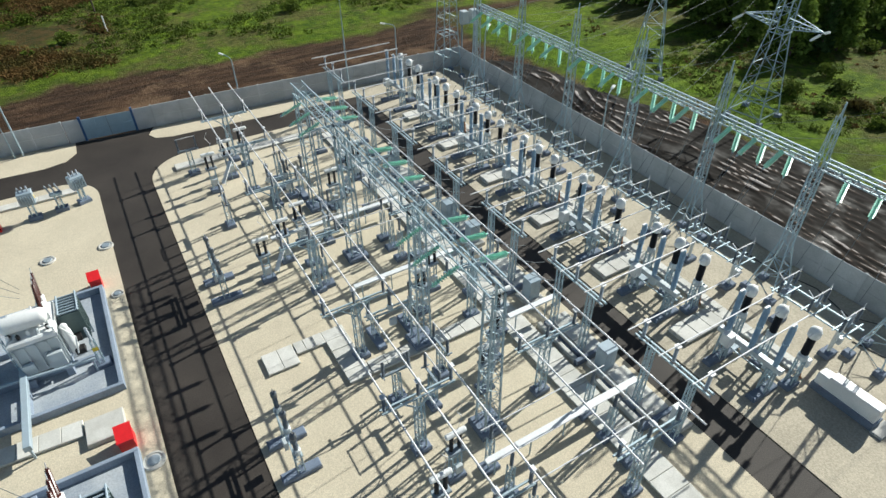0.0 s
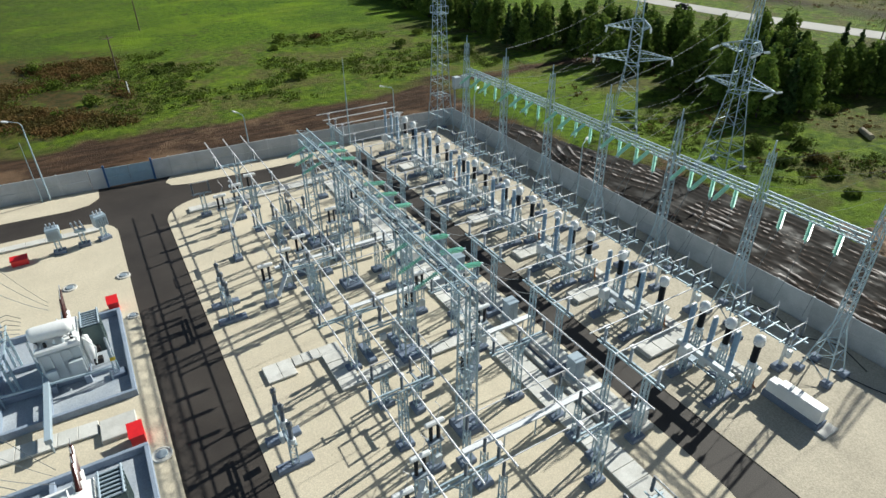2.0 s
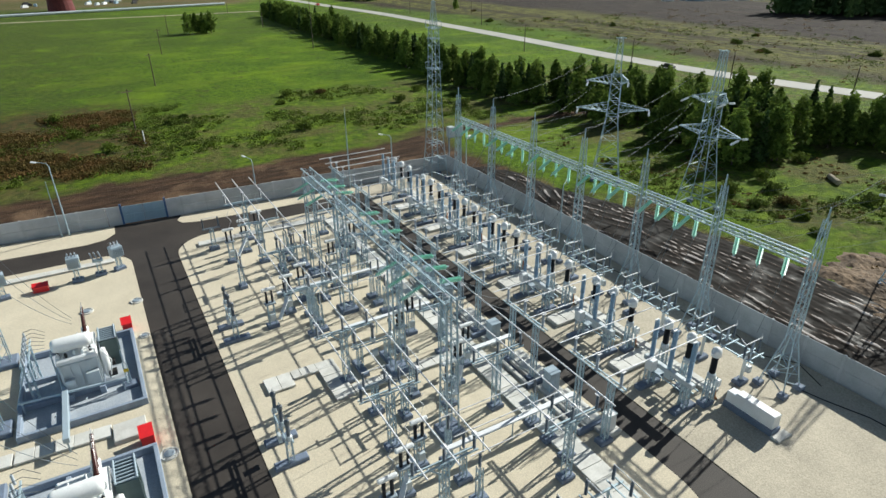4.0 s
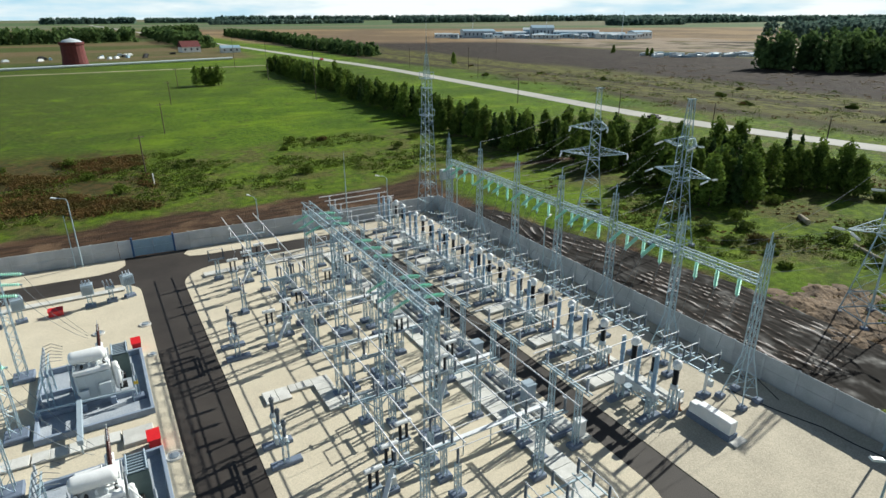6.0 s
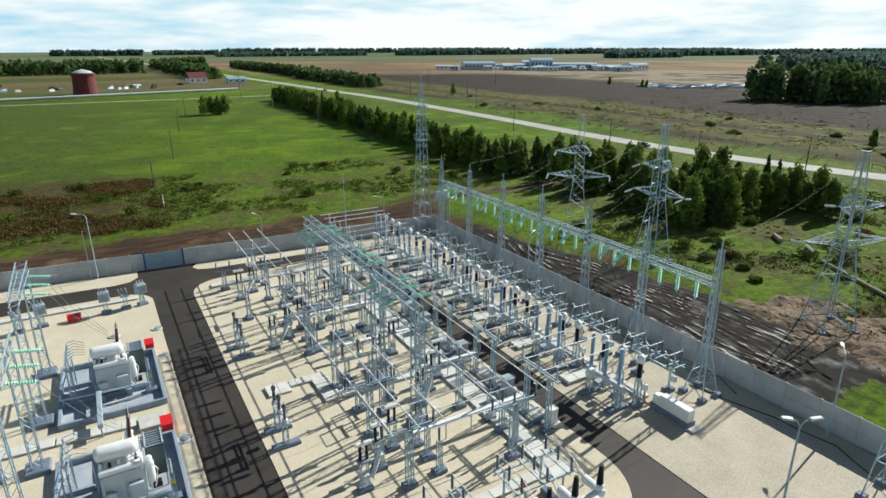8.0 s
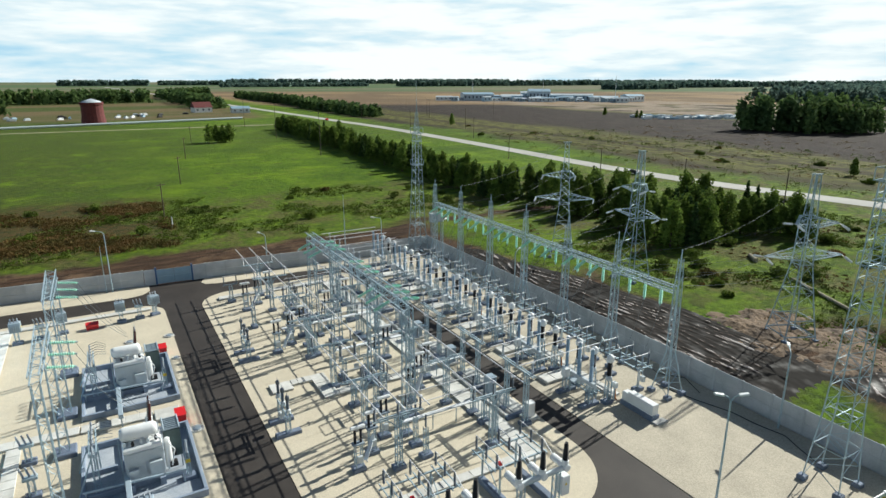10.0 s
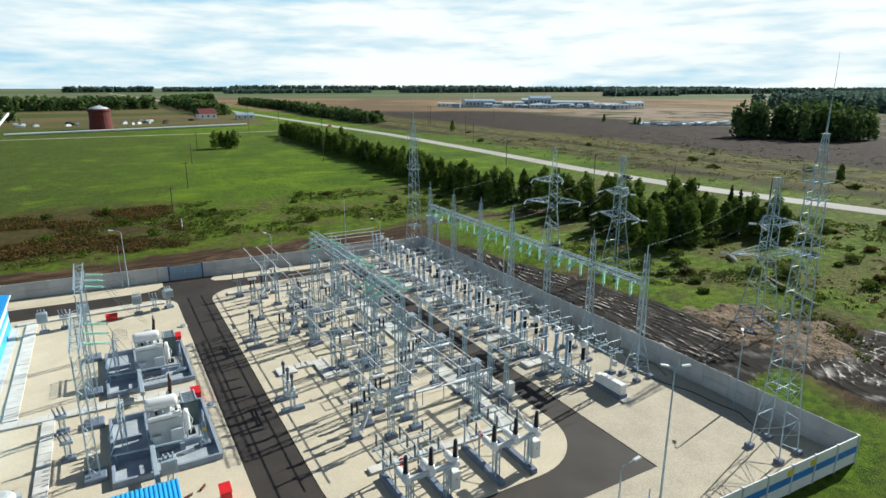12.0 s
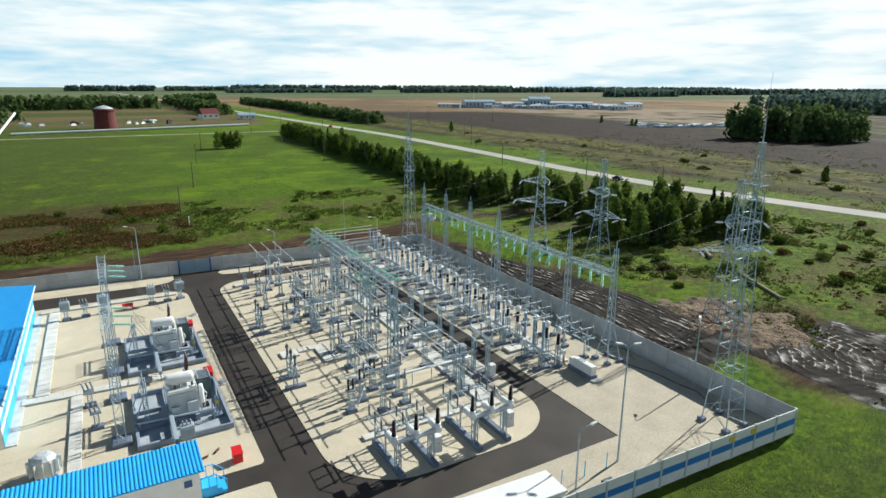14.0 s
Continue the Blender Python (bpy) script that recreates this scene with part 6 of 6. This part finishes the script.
mud = Shape()
STEP = 0.22
nx, ny = int(37 / STEP), int(92 / STEP)
for i in range(nx):
    for j in range(ny):
        x, y = 43.4 + i * STEP, -18 + j * STEP
        w1 = noise.noise(Vector((x * 0.05, y * 0.04, 1.0)))
        w2 = noise.noise(Vector((x * 0.16, y * 0.05, 5.0)))
        fine = noise.noise(Vector((x * 1.9, y * 0.9, 9.0)))
        lump = noise.noise(Vector((x * 0.8, y * 0.45, 17.0)))
        # long ruts following the fence, swinging out into turning circles at the near end
        u = x + 4.6 * w1 + 1.9 * w2 + 0.05 * y + 0.25 * lump
        r = math.hypot(x - 69, (y + 7) * 1.25) + 1.6 * w2
        k = smooth(y, -2, 9) if x < 57 else smooth(y, 0, 14)
        v = x * 0.93 + 2.2 * w2 - 0.16 * y + 2.5 * w1
        r2 = math.hypot(x - 61, (y + 1) * 1.1) + 2.2 * w1
        w3 = noise.noise(Vector((x * 0.35, y * 0.10, 12.0)))
        w4 = noise.noise(Vector((x * 0.3, y * 0.12, 21.0)))
        w5 = noise.noise(Vector((x * 0.22, y * 0.16, 31.0)))

        def crest(p, gain):
            return max(0.0, math.sin(p)) ** 5 * max(0.0, min(1.0, gain))
        ruts = crest(u * 5.2 + 0.8 * lump, 0.6 + 2.0 * w3) + crest(v * 6.0 + 0.7 * lump, 0.55 + 2.2 * w4) + crest((x + 0.24 * y + 2 * w2) * 5.4, 0.3 + 2.2 * w5)
        swirl = crest(r * 4.4 + 2 * w3, 0.6 + 2 * w4) + crest(r2 * 5.0 + 2 * lump, 0.5 + 2 * w3) + crest((x * 0.5 - y + 2 * w1) * 4.6, 0.2 + 2 * w5)
        ridge = k * ruts + (1 - k) * swirl
        edge = smooth(x, 43.5, 46.0) * (1 - smooth(x + 3 * w2, 58.0 - 8 * smooth(y, 34, 56), 61.0 - 8 * smooth(y, 34, 56))) * smooth(y + 4 * w1, -2, 4) * (1 - smooth(y + 5 * w1, 62, 72))
        ring = smooth(x + 2 * w1, 54, 57) * (1 - smooth(x + 3 * w1, 76, 80)) * smooth(y + 2 * w2, -16, -13) * (1 - smooth(y + 3 * w2, 1, 5))
        f = max(edge, ring)
        mud.v.append((x, y, -0.30 + f * (0.24 + 0.17 * min(1.3, ridge) + 0.035 * fine + 0.045 * lump)))
mud.f = [(i * ny + j, (i + 1) * ny + j, (i + 1) * ny + j + 1, i * ny + j + 1) for i in range(nx - 1) for j in range(ny - 1)]
solid("mud_ruts", mud, mud_material(), "churned black mud with wheel ruts outside the fence", "mud", kind="stuff", smooth=True)


# ---- far things: tank, house, works, poles, pipes, car ----
tank = thing("water_tower", (-7.5, 474, -0.2), "dark red round brick water tank with pale cap", "water tower")
part("drum", Shape().lathe([(8.0, 0), (7.2, 6), (7.0, 12.5), (7.6, 13), (7.6, 14.5)], 20), BRICKRED, tank)
part("cap", Shape().lathe([(6.5, 14.5), (5.0, 15.6), (2.0, 16.5), (0.3, 17)], 20), GREYPAINT, tank, "grey domed cap")


def house(x, y, w, d, h, wall, roof, label, turn=0, rise=3.0):
    s = thing("house", (x, y, -0.2), label, "building", turn=turn)
    part("wall", Shape().box(-w / 2, -d / 2, 0, w / 2, d / 2, h), wall, s)
    part("roof", Shape().add([(-w / 2 - 0.4, -d / 2 - 0.4, h), (w / 2 + 0.4, -d / 2 - 0.4, h), (w / 2 + 0.4, d / 2 + 0.4, h), (-w / 2 - 0.4, d / 2 + 0.4, h), (-w / 2 - 0.4, 0, h + rise), (w / 2 + 0.4, 0, h + rise)],
                             [(0, 1, 5, 4), (2, 3, 4, 5), (1, 2, 5), (3, 0, 4), (3, 2, 1, 0)]), roof, s)
    nw = max(2, int(w / 5))
    for k in range(nw):
        part("window", Shape().box(-w / 2 + (k + 0.3) * w / nw, -d / 2 - 0.05, h * 0.4, -w / 2 + (k + 0.6) * w / nw, -d / 2 + 0.02, h * 0.75), GLASS, s)
    return s


house(82, 585, 16, 12, 4.5, WHITE, BRICKRED, "white house with a steep red roof", 10, 5.0)
house(112, 560, 16, 9, 4, GREYPAINT, BLUEGATE, "small grey shed by the road", 0, 2)
for x, y, w, d, h, m1, m2, r in ((478, 720, 44, 26, 9, CABINET, BLUEGATE, 15), (520, 690, 34, 20, 7, BLUEGATE, GREYPAINT, -10), (552, 672, 30, 22, 13, CABINET, BLUEGATE, 5), (585, 640, 60, 18, 8, BLUEGATE, GREYPAINT, -8),
                                 (612, 606, 40, 20, 6, CABINET, BLUEGATE, 0), (640, 578, 26, 18, 8, WHITE, BLUEGATE, 20), (440, 748, 24, 14, 5, WHITE, GREYPAINT, 0), (560, 700, 30, 16, 10, BLUEGATE, GREYPAINT, 0)):
    house(x, y, w, d, h, m1, m2, "pale blue industrial shed at the works", r - 35, h * 0.25)
rg = random.Random(21)
for k in range(44):
    x, y = rg.uniform(372, 455), 0
    y = 318 - (x - 372) * 0.5 + rg.uniform(-8, 22)
    solid("parked_vehicle", Shape().box(-3, -1.2, 0.0, 3, 1.2, 1.7 + (k % 3) * 0.5, 0.3).box(-4.3, -1.1, 0.0, -3.0, 1.1, 1.8, 0.3), (WHITE, GREYPAINT, CABINET, BLUEGATE, GREYPAINT)[k % 5], "far parked truck at the works yard", "truck", "parked vehicles", m=at(x, y, -0.2, rg.uniform(-40, 0)))
for k in range(26):
    solid("parked_vehicle", Shape().box(-2.2, -0.95, 0.0, 2.2, 0.95, 1.2, 0.25).box(-1.4, -0.85, 1.15, 1.7, 0.85, 1.75, 0.2), (GREYPAINT, BLUEGATE, WHITE, BLACK)[k % 4], "far parked van near the tank", "van", "parked vehicles", m=at(rg.uniform(-75, 70), rg.uniform(520, 560), -0.2, rg.uniform(0, 90)))
for k in range(46):
    w, f = rg.uniform(6, 22), rg.uniform(-0.1, 1.05)
    house(462 + 172 * f + rg.uniform(-22, 22), 712 - 136 * f + rg.uniform(-30, 22), w, rg.uniform(5, 9), rg.uniform(3, 7), (BLUEGATE, GREYPAINT, CABINET, WHITE)[k % 4], (GREYPAINT, BLUEGATE, CABINET)[k % 3], "small pale cabin at the works", rg.uniform(-50, 10), 1.0)
for k in range(3):
    solid("works_mast", Shape().bar((0, 0, 0), (0, 0, 26 + 4 * k), 0.8, 5, 0.4), GREYPAINT, "tall thin mast at the works", "mast", "works masts", m=at(470 + 80 * k, 720 - 60 * k, -0.2))
pl = thing("pipeline", (-62, 434, -0.2), "long raised pale pipeline along the track", "pipeline")
part("pipe", Shape().bar((0, 0, 0.9), (156, 34, 0.9), 1.7, 8), GREYPAINT, pl)
part("riser", Shape().bar((-6, -2, 1.4), (2, 24, 13), 1.6, 8), WHITE, pl, "slanting white pipe end")


def utility_pole(x, y, h, label="weathered wooden pole with cross-arm", turn=30):
    s = thing("utility_pole", (x, y, -0.2), label, "pole", "utility poles", turn=turn)
    part("pole", Shape().bar((0, 0, 0), (0, 0, h), 0.3, 7, 0.2), BARK, s)
    part("cross_arm", Shape().bar((-1.1, 0, h - 0.5), (1.1, 0, h - 0.5), 0.14), BARK, s)
    return s


for x, y, h in ((2.5, 122.2, 8.3), (11.9, 170.2, 8.5), (21.5, 232.4, 8.5), (32, 292, 8.5), (72.5, 217, 18.0), (76, 300, 18), (79, 390, 18), (134, 168, 9), (137, 120, 9), (139, 88, 9), (143, 60, 9), (170, 250, 11), (172, 330, 11), (175, 420, 12), (178, 520, 14), (196, 300, 13), (230, 410, 15), (236, 425, 15), (300, 420, 14)):
    utility_pole(x, y, h)
solid("marker_post", Shape().bar((3.0, 111.0, -0.2), (3.0, 111.0, 2.4), 0.22, 6), WHITE, "short white marker post in the scrub", "post")
kiosk = thing("transformer_kiosk", (47.0, 72.6, -0.2), "pole-mounted grey transformer outside the fence", "transformer")
part("pole", Shape().bar((-1.1, 0, 0), (-1.1, 0, 6.0), 0.25, 7).bar((1.1, 0, 0), (1.1, 0, 6.0), 0.25, 7).bar((-1.4, 0, 4.2), (1.4, 0, 4.2), 0.2), STEEL_DARK, kiosk)
part("tank", Shape().box(-1.3, -0.5, 4.3, -0.3, 0.5, 6.0, 0.06).box(0.3, -0.5, 4.3, 1.3, 0.5, 6.0, 0.06), GREYPAINT, kiosk)


def car(x, y, paint, turn, label):
    s = thing("car", (x, y, -0.1), label, "car", "cars on the highway", turn=turn)
    part("body", Shape().box(-2.1, -0.85, 0.35, 2.1, 0.85, 0.95, 0.12).box(-1.2, -0.75, 0.93, 1.0, 0.75, 1.5, 0.2), paint, s)
    for sx in (-1.35, 1.35):
        for sy in (-0.85, 0.65):
            part("wheel", Shape().lathe([(0.33, 0), (0.33, 0.2)], 12, (sx, sy, 0.33), (0, 1, 0)), BLACK, s)
    part("windscreen", Shape().box(1.0, -0.65, 1.0, 1.03, 0.65, 1.38), GLASS, s)
    return s


car(148.5, 116, BLACK, 90, "dark car driving along the highway")
car(146.5, 420, RED, 90, "red lorry far along the highway")
# pale log and pipes lying on the rough ground
for x, y, r, ln, w in ((82.5, 17.6, 62, 13.5, 0.5), (90.6, 33.8, 51, 3.2, 0.8)):
    solid("lying_pipe", Shape().bar((-ln / 2, 0, w / 2), (ln / 2, 0, w / 2), w, 10, caps=True), TRACKS, "pale concrete pole lying on rough ground", "pole", "lying poles", m=at(x, y, -0.16, r))
# ridge of spoil beside the line tower
sp = Shape()
n = 84
for i in range(n):
    for j in range(n):
        u, v = i / (n - 1) * 2 - 1, j / (n - 1) * 2 - 1
        x, y = 65.0 + u * 9.5, 9.5 + v * 14
        p = Vector((x, y, 0))
        f = smooth(1 - u * u - v * v + 0.55 * noise.noise(p * 0.22) + 0.25 * noise.noise(p * 0.7), 0.12, 0.75)
        sp.v.append((x, y, -0.32 + f * (0.42 + 0.35 * noise.noise(p * 0.3) + 0.22 * noise.noise(p * 0.9) + 0.13 * noise.noise(p * 2.1))))
sp.f = [(i * n + j, (i + 1) * n + j, (i + 1) * n + j + 1, i * n + j + 1) for i in range(n - 1) for j in range(n - 1)]
SPOIL = material("dry_brown_spoil", (0.205, 0.138, 0.082), 0.95, 0, 0.45, 0.35, 3.5, 0.8, second=(0.070, 0.046, 0.028), patch=0.7)
solid("spoil_heap", sp, SPOIL, "low heap of dry brown earth under a tower", "earth", kind="stuff")


# rounded bushes on the rough ground
def round_bush(x, y, h, seed):
    rg2 = random.Random(seed)
    t = thing("bush", (x, y, -0.2), "low rounded green willow bush on rough ground", "bush", "rough ground bushes", turn=seed * 71)
    c = Shape()
    for k in range(9):
        a, q = k * 2.4, h * rg2.uniform(0.1, 0.75)
        leaf_cloud(c, (math.cos(a) * q, math.sin(a) * q, h * rg2.uniform(0.25, 0.62)), h * 0.48, h * 0.36, 46, 0.17, rg2)
    part("crown", c, SCRUB if seed % 3 else DRYSCRUB, t)
    part("stem", Shape().bar((0, 0, 0), (0.1, 0, h * 0.6), 0.1, 5, 0.04).bar((0, 0, 0.05), (-0.4, 0.3, h * 0.55), 0.07, 5, 0.03), BARK, t)
    return t


bushes = [round_bush(70 + 3 * k, 24 + 4 * k, 0.9 + 0.25 * k, 40 + k) for k in range(5)]
rb = random.Random(77)
for k in range(130):
    x, y = rb.uniform(66, 150), rb.uniform(-45, 62)
    if k > 100:
        x, y = rb.uniform(-45, 75), rb.uniform(95, 140)
    if noise.noise(Vector((x * 0.06, y * 0.06, 8))) < -0.12 or (x < 76 and -18 < y < 26):
        continue
    copy_thing(bushes[rb.randrange(5)], at(x, y, -0.2, rb.uniform(0, 360)))
for x, y in ((219, 211), (182, 261), (213, 140), (215, 256), (198, 66), (201, 120), (240, 150), (224, 96), (210, 318)):
    for k in range(3):
        copy_thing(bushes[(k + int(x)) % 5], at(x + rb.uniform(-1.5, 1.5), y + rb.uniform(-1.5, 1.5), -0.2, rb.uniform(0, 360)))
